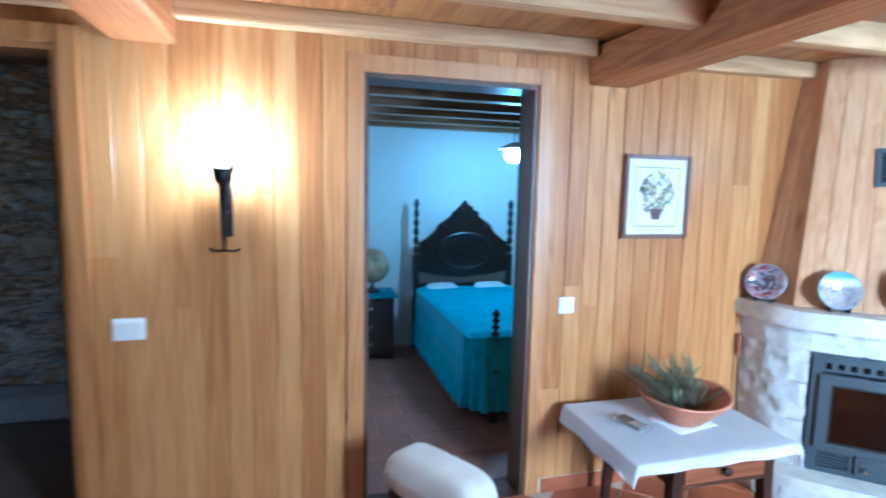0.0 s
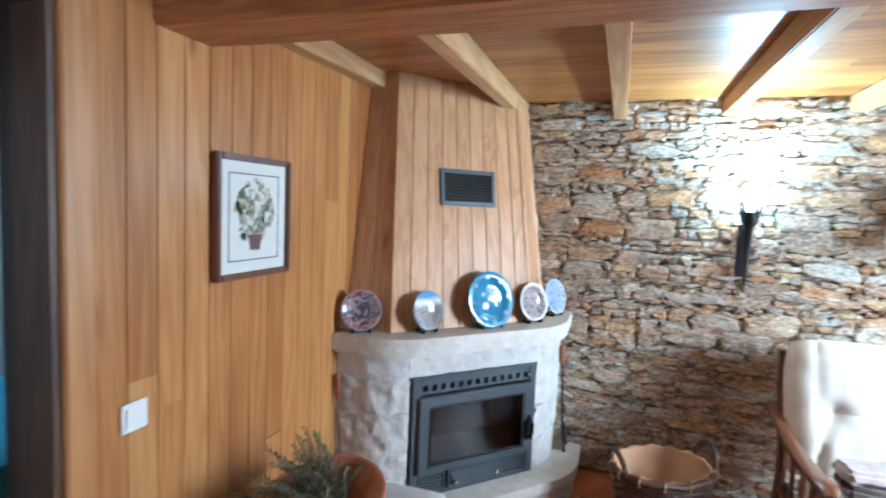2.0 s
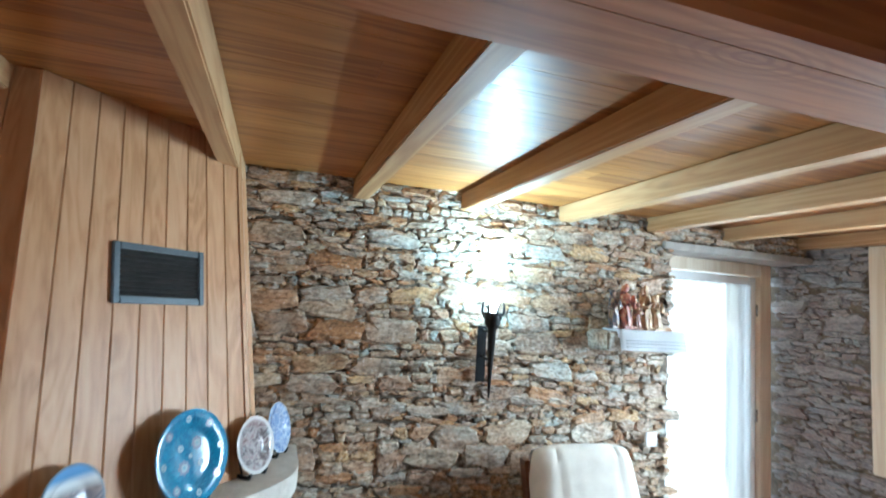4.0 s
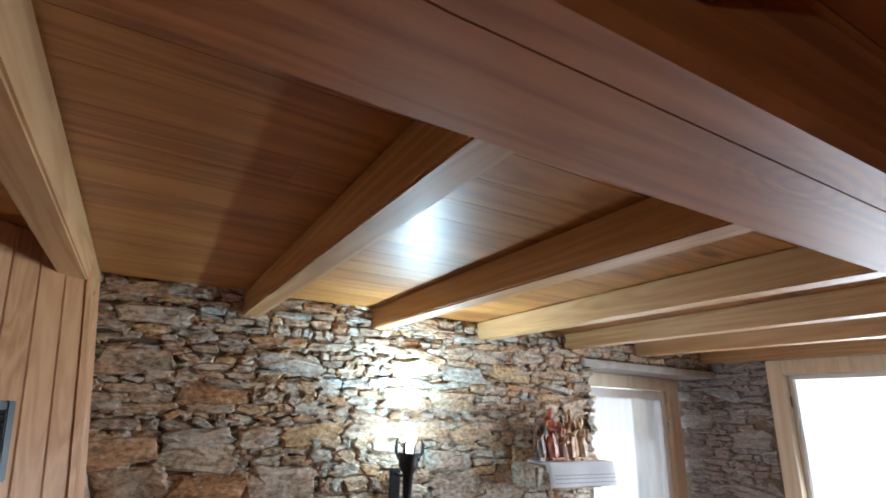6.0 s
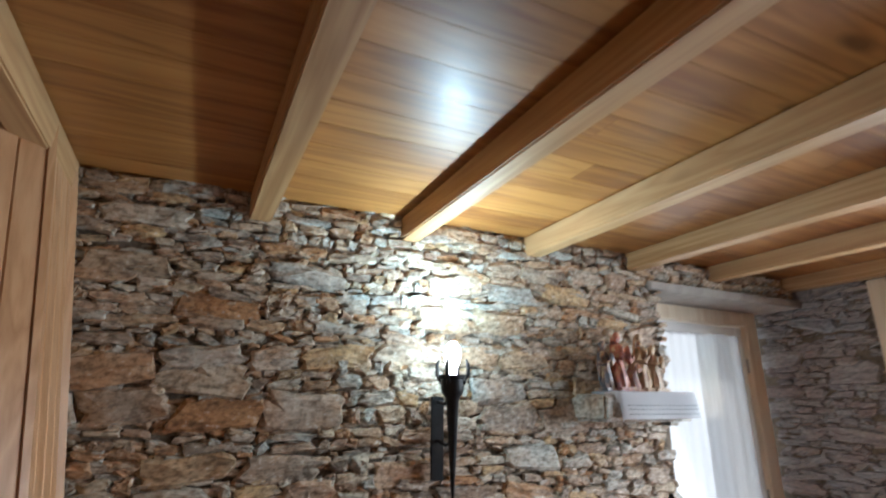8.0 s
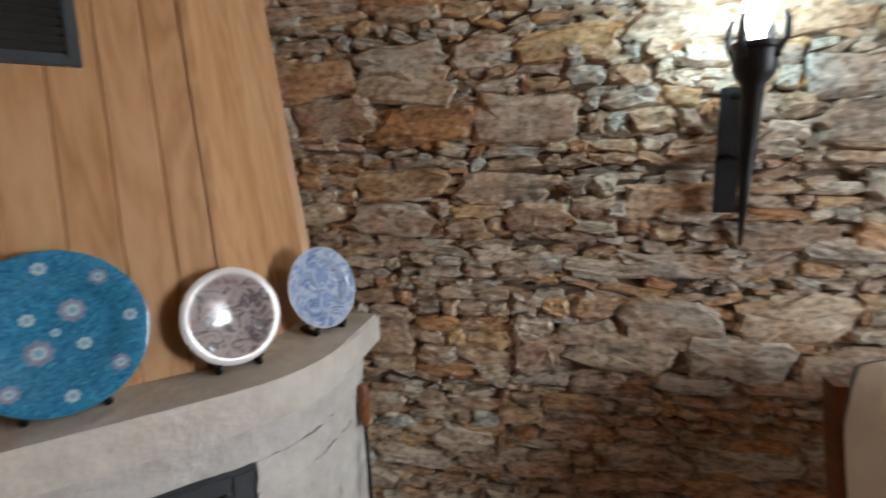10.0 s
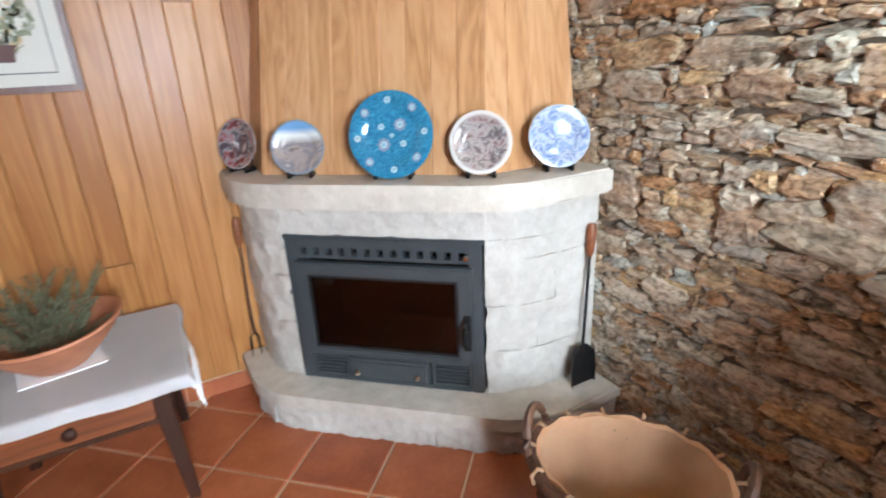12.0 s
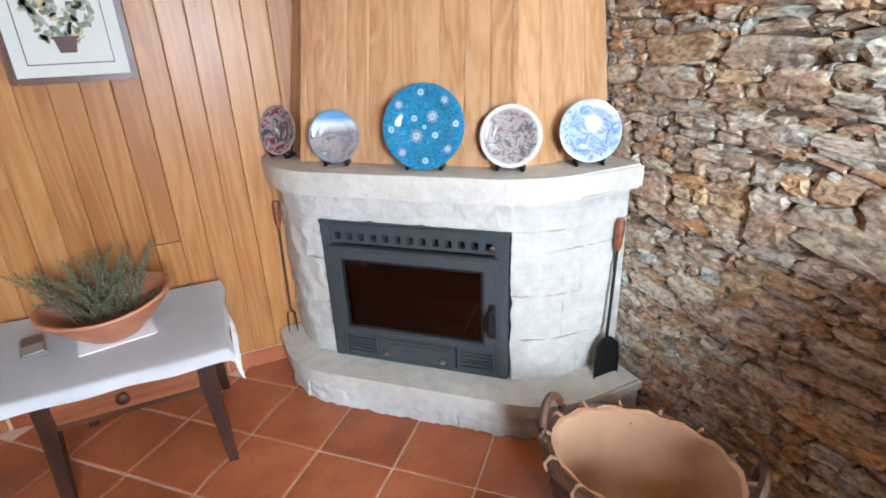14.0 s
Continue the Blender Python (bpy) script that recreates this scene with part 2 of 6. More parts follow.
PINE = ((0.57, 0.322, 0.126), (0.47, 0.224, 0.071), (0.34, 0.137, 0.038))
pine_board = wood("pine_board", *PINE, along="z", vary=0.42)
pine_board.node_tree.nodes["Principled BSDF"].inputs["Specular IOR Level"].default_value = 0.25
pine_hood = wood("pine_hood", (0.64, 0.41, 0.235), (0.56, 0.325, 0.165), (0.41, 0.21, 0.09), along="z", vary=0.2)
pine_trim = wood("pine_trim", *PINE, along="z", vary=0.2)
pine_trim_x = wood("pine_trim_x", *PINE, along="x", vary=0.2)
beam_x = wood("joist_pine", (0.67, 0.47, 0.25), (0.57, 0.36, 0.17), (0.41, 0.22, 0.085), along="x", vary=0.25, rough=0.52)
beam_y = wood("girder_pine", (0.52, 0.245, 0.088), (0.42, 0.170, 0.050), (0.25, 0.085, 0.024), along="y", vary=0.2, rough=0.52, knots_at=((2.085, 1.49), (2.06, 0.86)))
for timber, gloss in ((beam_y, 0.38), (pine_hood, 0.25)):
    timber.node_tree.nodes["Principled BSDF"].inputs["Specular IOR Level"].default_value = gloss
    timber.node_tree.nodes["Principled BSDF"].inputs["Coat Weight"].default_value = 0.0
ceil_wood = wood("ceiling_pine", (0.60, 0.315, 0.095), (0.45, 0.205, 0.052), (0.27, 0.100, 0.024), along="y", vary=0.28, island=True, rough=0.43)
dark_wood = wood("dark_wood", (0.075, 0.026, 0.013), (0.050, 0.017, 0.009), (0.025, 0.009, 0.005), along="z", vary=0.1, knots=False, rough=0.5)
dark_wood_x = wood("dark_wood_x", (0.13, 0.052, 0.025), (0.085, 0.032, 0.015), (0.04, 0.015, 0.008), along="x", vary=0.1, knots=False, rough=0.5)
dark_wood.node_tree.nodes["Principled BSDF"].inputs["Specular IOR Level"].default_value = 0.25
dark_wood_x.node_tree.nodes["Principled BSDF"].inputs["Specular IOR Level"].default_value = 0.25
chestnut = wood("chestnut", (0.34, 0.12, 0.042), (0.25, 0.078, 0.026), (0.12, 0.034, 0.012), along="x", vary=0.1, knots=False, rough=0.4)
stone_one = stone("schist", False)
stone_many = stone("schist_chips", True)
# south copies: the wall's hazy look against the window is mixed into the colour
stone_south = stone("schist_backlit", False, 0.6)
stone_south_many = stone("schist_backlit_chips", True, 0.6)
mortar = plain("mortar", (0.19, 0.15, 0.11), 0.9, speck=0.45, scale=40, bump=0.8, dist=0.02)
plaster = plain("white_plaster", (0.80, 0.80, 0.78), 0.85, speck=0.03, scale=12, bump=0.2)
grout = plain("grout", (0.60, 0.45, 0.32), 0.9, speck=0.15, scale=60)
limestone = plain("cream_limestone", (0.53, 0.495, 0.45), 0.75, speck=0.10, scale=26, bump=0.6, dist=0.014, tint=(0.60, 0.575, 0.535))
limestone_smooth = plain("cream_limestone_slab", (0.56, 0.51, 0.44), 0.55, speck=0.12, scale=20, bump=0.6, dist=0.012, tint=(0.62, 0.58, 0.52))
iron = plain("black_iron", (0.022, 0.022, 0.023), 0.45, 0.6, speck=0.2, scale=70, bump=0.3)
stove_iron = plain("stove_cast_iron", (0.070, 0.082, 0.092), 0.42, 0.35, speck=0.1, scale=90, bump=0.2)
# near black for unlit depth behind slots and grille, shade put into the colour
cavity_shade = plain("cavity_shade", (0.02, 0.016, 0.013), 0.9, speck=0.4, scale=20)
white_paint = plain("white_paint", (0.80, 0.80, 0.78), 0.45, speck=0.03, scale=20, bump=0.08)
white_plastic = plain("white_plastic", (0.80, 0.79, 0.75), 0.35, speck=0.01, scale=8, bump=0)
concrete = plain("concrete", (0.42, 0.39, 0.35), 0.85, speck=0.2, scale=16, bump=0.5, dist=0.006)

k = Nodes("terracotta_tile")
r_ = k.random()
v_ = k.coords(shift=k.n("ShaderNodeCombineXYZ", X=k.math("MULTIPLY", r_, 40.0), Y=k.math("MULTIPLY", r_, 77.0)).outputs[0])
f_ = k.math("ADD", k.math("MULTIPLY", k.noise(v_, 6, 4, 0.6), 0.7), k.math("MULTIPLY", k.noise(v_, 60, 4), 0.3))
f_ = k.math("ADD", f_, k.math("MULTIPLY", k.math("SUBTRACT", r_, 0.5), 0.22))
k.put(Base_Color=k.ramp(f_, [(0.25, (0.22, 0.055, 0.022)), (0.5, (0.34, 0.095, 0.036)), (0.75, (0.44, 0.145, 0.06))]), Roughness=k.math("ADD", k.math("MULTIPLY", f_, 0.25), 0.25))
k.bump(f_, 0.2, 0.004)
tile_mat = k.mat

# ---- the room: floor, walls, ceiling ----
XW, XE, YS, YN, H = -1.9, 3.975, -1.15, 2.98, 2.215
WN = 0.16            # thickness of the timber wall
YB = 5.62            # far wall of the bedroom

bm = bmesh.new()
box(bm, (-3.2, YS - 0.4, -0.12), (XE + 0.7, YN + WN, -0.006))
floor = solid("floor", bm, grout, "red clay tile floor laid on the diagonal with pale joints", "floor", "structure")
bm = boxed((-0.28, YN + WN, -0.12), (3.8, YB + 0.1, -0.006))
bed_floor = solid("floor_bedroom", bm, plain("bed_grout", (0.50, 0.38, 0.30), 0.9), "dark red tiled bedroom floor with thin joints", "floor", "structure")
bm = boxed((-3.2, YN + WN, -0.12), (-0.38, 4.8, -0.006))
solid("floor_passage", bm, plain("passage_floor", (0.16, 0.11, 0.08), 0.8), "dark worn floor of the side passage", "floor", "structure")


def wall_bits(bm, x0, x1, y0, y1, z0, z1, holes):
    """A wall along x with openings (xa, xb, za, zb), sorted by x."""
    x = x0
    for xa, xb, za, zb in holes:
        if xa > x:
            box(bm, (x, y0, z0), (xa, y1, z1))
        if za > z0:
            box(bm, (xa, y0, z0), (xb, y1, za))
        if zb < z1:
            box(bm, (xa, y0, zb), (xb, y1, z1))
        x = xb
    if x < x1:
        box(bm, (x, y0, z0), (x1, y1, z1))


DOOR = (0.835, 1.640, 2.003)
PASS = (-1.25, -0.285, 2.015)
bm = bmesh.new()
wall_bits(bm, XW, XE + 0.6, YN + 0.018, YN + WN, 0, H + 0.1, [(PASS[0], PASS[1], 0, PASS[2]), (DOOR[0], DOOR[1], 0, DOOR[2])])
wall_north = solid("wall_north", bm, pine_trim, "honey-coloured pine tongue-and-groove board wall", "wall", "structure")

bm = bmesh.new()
WIN = (2.42, 3.53, 0.985, 2.05)
wall_bits(bm, XW, XE + 0.6, YS - 0.11, YS - 0.027, 0, H + 0.1, [(WIN[0] - 0.09, WIN[1] + 0.09, WIN[2] - 0.145, WIN[3] + 0.085)])
wall_bits(bm, XW, XE + 0.6, YS - 0.42, YS - 0.11, 0, H + 0.1, [(WIN[0] - 0.5, WIN[1] + 0.5, WIN[2] - 0.4, WIN[3] + 0.16)])
wall_south = solid("wall_south", bm, mortar, "rough schist stone wall with a window, greyed as if backlit", "wall", "structure")
# the west end is never in view; this dark wall soaks up bounced light
bm = boxed((XW - 0.15, YS - 0.42, 0), (XW, YN + 0.018, H + 0.1))
solid("wall_west", bm, mortar, "unseen dark wall closing the room, added to cut bounced light", "wall", "structure")
bm = bmesh.new()
STONE_END = -0.03
box(bm, (XE + 0.032, STONE_END - 0.02, 0), (XE + 0.60, YN + 0.018, H + 0.1))
box(bm, (XE + 0.032, YS - 0.03, 2.09), (XE + 0.60, STONE_END - 0.02, H + 0.1))
wall_east = solid("wall_east", bm, mortar, "brown and grey dry-laid schist stone wall", "wall", "structure")
bm = boxed((XE - 0.02, YS, 2.045), (XE + 0.32, STONE_END + 0.06, 2.088), 0.006)
solid("lintel", bm, concrete, "grey concrete lintel over the door recess", "lintel", "structure")

# ceiling: boards in one mesh
bm = bmesh.new()
x = XW
rnd = random.Random(5)
while x < XE + 0.3:
    w = 0.118
    ys = YS - 0.05
    while ys < YN + 0.02:
        ye = min(YN + 0.02, ys + rnd.uniform(1.4, 3.0))
        box(bm, (x + 0.0008, ys, H), (x + w - 0.0008, ye - 0.001, H + 0.018))
        ys = ye
    x += w
box(bm, (XW - 0.15, YS - 0.42, H + 0.03), (XE + 0.6, YN + 0.018, H + 0.09))
ceiling = solid("ceiling", bm, ceil_wood, "varnished pine board ceiling between joists", "ceiling", kind="structure")

# girders along y, slightly bowed, and joists along x
def girder(stations, w, h, label):
    bm = bmesh.new()
    rings = []
    for y, xc, zb in stations:
        c = 0.012
        k0 = -0.046 + 0.004 * math.sin(y * 1.7)
        sec = [(-w / 2 + c, 0), (k0 - 0.0012, 0), (k0, 0.007), (k0 + 0.0012, 0), (w / 2 - c, 0), (w / 2, c), (w / 2, h), (-w / 2, h), (-w / 2, c)]
        rings.append([bm.verts.new((xc + a, y, zb + b)) for a, b in sec])
    for a, b in zip(rings, rings[1:]):
        for i in range(9):
            bm.faces.new((a[i], a[(i + 1) % 9], b[(i + 1) % 9], b[i]))
    bm.faces.new(rings[0])
    bm.faces.new(rings[-1][::-1])
    return solid("ceiling_girder", bm, beam_y, label, "beam", "structure")


G1 = 2.113
girder([(YN + 0.016, 2.000, 2.022), (2.75, 2.045, 2.032), (2.4, 2.085, 2.041), (2.0, G1, 2.047), (1.0, G1, 2.047), (YS + 0.01, G1, 2.047)], 0.217, 0.166, "thick varnished pine girder with long drying cracks")
girder([(YN + 0.016, 0.0, 2.05), (1.0, 0.0, 2.05), (YS + 0.01, 0.0, 2.05)], 0.24, 0.164, "thick pine girder near the wall lamp")
joist_ys = [(2.945, 2.140), (2.385, 2.122), (1.812, 2.115), (1.254, 2.122), (0.680, 2.129), (0.097, 2.134), (-0.47, 2.138), (-1.09, 2.140)]
for jy, jz in joist_ys:
    wall_side = jy > 2.6
    for xa, xb, za, zb in ((XW, -0.121, jz, jz), (0.121, 1.890 if wall_side else G1 - 0.110, jz, jz), (2.125 if wall_side else G1 + 0.110, 3.26 if wall_side else XE + 0.02, jz - 0.020, jz)):
        bm = boxed((xa, jy - 0.038, 2.0), (xb, jy + 0.036, H - 0.001), 0.005)
        for v in bm.verts:
            if v.co.z < 2.1:
                v.co.z += (za + (zb - za) * (v.co.x - xa) / (xb - xa)) - 2.0
        solid("ceiling_joist", bm, beam_x, "planed pine ceiling joist", "beam", "structure", group="ceiling joists")

# bedroom shell
bm = bmesh.new()
box(bm, (-0.28, YB, 0), (3.9, YB + 0.15, 2.5))
solid("wall_bedroom_north", bm, plaster, "white plastered bedroom wall", "wall", "structure")
solid("wall_bedroom_west", boxed((0.60, YN + WN, 0), (0.72, YB - 0.002, 2.238)), plaster, "white plastered bedroom wall", "wall", "structure")
solid("wall_passage_east", boxed((-0.38, YN + WN, 0), (-0.28, YB + 0.15, 2.5)), mortar, "rough stone passage wall", "wall", "structure")
solid("wall_bedroom_east", boxed((3.8, YN + WN, 0), (3.9, YB, 2.5)), plaster, "white plastered bedroom wall", "wall", "structure")
dark_ceiling = wood("bedroom_ceiling_wood", (0.36, 0.20, 0.09), (0.25, 0.13, 0.055), (0.12, 0.06, 0.028), along="x", vary=0.2)
solid("ceiling_bedroom", boxed((-0.38, YN + WN, 2.24), (3.9, YB + 0.15, 2.32)), dark_ceiling, "dark wooden bedroom ceiling", "ceiling", "structure")
for i in range(6):
    y = 3.45 + 0.38 * i
    solid("bedroom_joist", boxed((0.722, y, 2.07), (3.8, y + 0.085, 2.239), 0.004), dark_ceiling, "dark wooden bedroom ceiling joist", "beam", "structure", group="bedroom joists")

# passage shell behind the open doorway
solid("wall_passage_west", boxed((-3.3, YN + WN, 0), (-3.2, 4.9, 2.5)), mortar, "rough stone passage wall", "wall", "structure")
passage_wall = solid("wall_passage_north", boxed((-3.3, 4.68, 0), (-0.38, 4.85, 2.5)), mortar, "dim rough stone passage wall", "wall", "structure")
solid("ceiling_passage", boxed((-3.3, YN + WN, 2.25), (-0.38, 4.85, 2.32)), dark_ceiling, "dark wooden passage ceiling", "ceiling", "structure")
solid("floor_under_west", boxed((-3.3, YN - 0.4, -0.14), (XW - 0.15, YN + WN, -0.12)), mortar, "hidden footing", "footing", "structure")

# ---- fireplace corner ----
FO = Vector((3.007, 2.652))
FU, FN = Vector((0.737, -0.676)), Vector((-0.676, -0.737))


def fp(u, n):
    """A plan point of the fireplace: u along its face, n out into the room."""
    p = FO + u * FU + n * FN
    return (p.x, p.y)


def corner_outline(xl, nf, yr, r):
    """Plan of a slab that fills the corner: square to both walls, with a straight oblique front and rounded turns."""
    a0 = Vector(fp(0, nf))
    ua = (xl - a0.x) / FU.x
    ub = (yr - a0.y) / FU.y
    a, b = fp(ua, nf), fp(ub, nf)
    line = rounded([(xl, YN - 0.002), a, b, (XE - 0.004, yr)], r, 8)
    return line + [(XE - 0.004, YN - 0.002)]


def roughen(bm, amount, scale, seed, cuts=2):
    bmesh.ops.subdivide_edges(bm, edges=[e for e in bm.edges if e.calc_length() > 0.03], cuts=cuts, use_grid_fill=True)
    bm.normal_update()
    for v in bm.verts:
        k = noise.noise(v.co * scale + Vector((seed, seed * 2.3, 0))) * 0.6 + noise.noise(v.co * scale * 2.7 + Vector((0, seed, 7))) * 0.45 + noise.noise(v.co * scale * 6.0 + Vector((seed, 3, 0))) * 0.2
        v.co += v.normal * k * amount
    return bm


fireplace = thing("fireplace", (3.3, 2.35, 0), 0, "cream limestone corner fireplace with a curved mantel shelf and raised hearth", "fireplace")
FB = pose(-3.3, -2.35, 0)


def fpart(name, bm, mat, label="", smooth=False, parent=None):
    bmesh.ops.transform(bm, matrix=FB, verts=bm.verts)
    return part(name, bm, mat, parent or fireplace, label, smooth)


bm = prism(bmesh.new(), corner_outline(2.845, 0.108, 2.008, 0.17), 0.885, 0.970, 0.008)
mantel = fpart("mantel_shelf", bm, limestone_smooth, "cream stone mantel shelf with a rounded front", True)
bm = prism(bmesh.new(), corner_outline(2.795, 0.168, 1.905, 0.16), 0.115, 0.168, 0.012)
fpart("hearth_slab", bm, limestone_smooth, "cream stone hearth slab", True)
# hearth base in rough blocks round the curve
def band(line, z0, z1, depth):
    """A wall piece that follows a plan line, with its thickness behind it."""
    bm = bmesh.new()
    n = len(line)
    rows = []
    for i, p in enumerate(line):
        p = Vector(p)
        d = (Vector(line[min(i + 1, n - 1)]) - Vector(line[max(i - 1, 0)])).normalized()
        q = p + Vector((-d.y, d.x)) * depth
        rows.append([bm.verts.new((p.x, p.y, z0)), bm.verts.new((q.x, q.y, z0)), bm.verts.new((q.x, q.y, z1)), bm.verts.new((p.x, p.y, z1))])
    for a, b in zip(rows, rows[1:]):
        for i in range(4):
            bm.faces.new((a[i], a[(i + 1) % 4], b[(i + 1) % 4], b[i]))
    bm.faces.new(rows[0])
    bm.faces.new(rows[-1][::-1])
    return bm


def along(line, a, b, step=0.03):
    """The stretch of a plan line between two lengths."""
    pts = [Vector(p) for p in line]
    cum = [0.0]
    for p, q in zip(pts, pts[1:]):
        cum.append(cum[-1] + (q - p).length)
    out = []
    n = max(2, int((b - a) / step))
    for k in range(n + 1):
        s = a + (b - a) * k / n
        i = max(j for j in range(len(pts) - 1) if cum[j] <= s + 1e-9)
        t = (s - cum[i]) / max(1e-6, cum[i + 1] - cum[i])
        out.append(tuple(pts[i].lerp(pts[i + 1], min(1.0, t))))
    return out, cum[-1]


def blocks(outline, z0, z1, cuts, name, rough, depth, seed, gap=0.0002):
    line = outline[:-1]
    total = along(line, 0, 0.1)[1]
    for i, (a, b) in enumerate(cuts):
        a, b = a if a >= 0 else total + a, b if b > 0 else total + b
        bm = band(along(line, max(0.0, a + gap), min(total, b - gap), 0.014)[0], max(0.0, z0 + gap), z1 - gap, depth)
        roughen(bm, rough, 17, seed + i * 3.1, 8 if z1 - z0 > 0.1 else 5)
        for v in bm.verts:
            v.co.z = min(max(v.co.z, z0 + (gap if z0 > 0 else 0.0)), z1 - gap)
        fpart(name, bm, limestone, smooth=True)


HB = corner_outline(2.815, 0.148, 1.925, 0.16)
T_ = along(HB[:-1], 0, 0.1)[1]
blocks(HB, 0.0, 0.115, [(0, 0.36), (0.36, 0.72), (0.72, 1.02), (1.02, T_)], "hearth_block", 0.020, 0.12, 3)
fpart("hearth_core", prism(bmesh.new(), corner_outline(2.93, 0.03, 2.04, 0.12), 0.0, 0.112), limestone)
# side columns and lintel of the surround
SB = corner_outline(2.895, 0.022, 2.065, 0.15)
T_ = along(SB[:-1], 0, 0.1)[1]
pts_ = [Vector(p) for p in SB[:-1]]
def length_at(pt):
    acc = 0.0
    for p, q in zip(pts_, pts_[1:]):
        d = q - p
        t = (Vector(pt) - p).dot(d) / max(1e-9, d.length_squared)
        if 0 <= t <= 1 and (p + d * t - Vector(pt)).length < 0.02:
            return acc + t * d.length
        acc += d.length
    return acc
LI, RI = length_at(fp(-0.008, 0.022)), length_at(fp(0.735, 0.022))
joint = plain("pale_lime_mortar", (0.72, 0.70, 0.66), 0.9, speck=0.06, scale=40, bump=0.4)
SJ = corner_outline(2.909, 0.009, 2.079, 0.15)[:-1]
TJ = along(SJ, 0, 0.1)[1]
for a_, b_ in ((0.0, LI - 0.012), (RI - 0.004, TJ)):
    fpart("mortar_bed", band(along(SJ, a_, b_)[0], 0.168, 0.884, 0.09), joint)
fpart("mortar_bed", band(along(SJ, LI - 0.012, RI - 0.004)[0], 0.772, 0.884, 0.09), joint)
zs_l = [0.168, 0.40, 0.60, 0.765]
for i, (z0, z1) in enumerate(zip(zs_l, zs_l[1:])):
    blocks(SB, z0, z1, [(0, LI)], "surround_block", 0.022, 0.11, 20 + i)
zs_r = [0.168, 0.34, 0.52, 0.69, 0.765]
for i, (z0, z1) in enumerate(zip(zs_r, zs_r[1:])):
    mid = RI + (T_ - RI) * (0.42 if i % 2 else 0.58)
    blocks(SB, z0, z1, [(RI, mid), (mid, T_)] if i < 3 else [(RI, T_)], "surround_block", 0.017, 0.11, 40 + i)
blocks(SB, 0.765, 0.885, [(0, LI - 0.005), (LI - 0.005, RI + 0.005), (RI + 0.005, T_)], "lintel_block", 0.013, 0.11, 60)

# the cast-iron insert, built flat in its own axes: x along the face, y back into the wall, z up
ins_m = Matrix(((FU.x, -FN.x, 0, FO.x), (FU.y, -FN.y, 0, FO.y), (0, 0, 1, 0.169), (0, 0, 0, 1)))
insert = new("fireplace_insert")
insert.matrix_basis = ins_m
tagged(insert, "dark grey cast-iron fireplace insert with a closed glass door", "fireplace insert")
IW, IH = 0.727, 0.592
bm = bmesh.new()
box(bm, (0, -0.035, 0), (0.045, 0.05, IH), 0.004)
box(bm, (IW - 0.045, -0.035, 0), (IW, 0.05, IH), 0.004)
box(bm, (0.045, -0.033, IH - 0.03), (IW - 0.045, 0.05, IH), 0.003)
box(bm, (0.045, -0.033, 0), (IW - 0.045, 0.05, 0.018), 0.003)
box(bm, (-0.008, -0.030, IH - 0.012), (IW + 0.008, 0.03, IH + 0.006), 0.003)
part("frame", bm, stove_iron, insert)
bm = bmesh.new()
nh = 13
x0, x1, zt, zb = 0.045, IW - 0.045, IH - 0.03, IH - 0.082
step = (x1 - x0) / nh
box(bm, (x0, -0.028, zt - 0.010), (x1, 0.01, zt))
box(bm, (x0, -0.028, zb), (x1, 0.01, zb + 0.013))
for i in range(nh + 1):
    c = x0 + i * step
    box(bm, (max(x0, c - 0.012), -0.028, zb + 0.013), (min(x1, c + 0.012), 0.01, zt - 0.010))
part("air_slot_strip", bm, stove_iron, insert, "row of square air slots")
# dark sheet that paints the shade seen through the slots
part("slot_back", boxed((x0, 0.02, zb), (x1, 0.03, zt)), cavity_shade, insert)
knob = lathe(bmesh.new(), [(0, 0), (0.009, 0), (0.012, 0.006), (0.012, 0.016), (0.008, 0.021), (0, 0.022)], 14)
bmesh.ops.transform(knob, matrix=pose(0.675, -0.028, IH - 0.055, 90, 0, 0), verts=knob.verts)
chrome = plain("dull_chrome", (0.6, 0.58, 0.55), 0.25, 1.0, speck=0.05)
part("damper_knob", knob, chrome, insert, "small chrome damper knob", True)
DZ0, DZ1 = 0.128, 0.500
def ring_frame(x0, x1, z0, z1, a0, a1, b0, b1, y0, y1, bevel):
    """One-piece frame: outer x0..x1, z0..z1, opening a0..a1, b0..b1, between the depths y0 and y1."""
    bm = bmesh.new()
    rows = [[bm.verts.new((x, y, z)) for x, z in c] for y, c in (
        (y0, ((x0, z0), (x1, z0), (x1, z1), (x0, z1))), (y0, ((a0, b0), (a1, b0), (a1, b1), (a0, b1))),
        (y1, ((a0, b0), (a1, b0), (a1, b1), (a0, b1))), (y1, ((x0, z0), (x1, z0), (x1, z1), (x0, z1))))]
    for k in range(4):
        a, b = rows[k], rows[(k + 1) % 4]
        for i in range(4):
            bm.faces.new((a[i], a[(i + 1) % 4], b[(i + 1) % 4], b[i]))
    front = [e for e in bm.edges if all(abs(v.co.y - y0) < 1e-6 for v in e.verts)]
    loops = [e for e in front if (e.verts[0] in rows[0]) == (e.verts[1] in rows[0])]
    bmesh.ops.bevel(bm, geom=loops, offset=bevel, segments=2, affect="EDGES")
    return bm


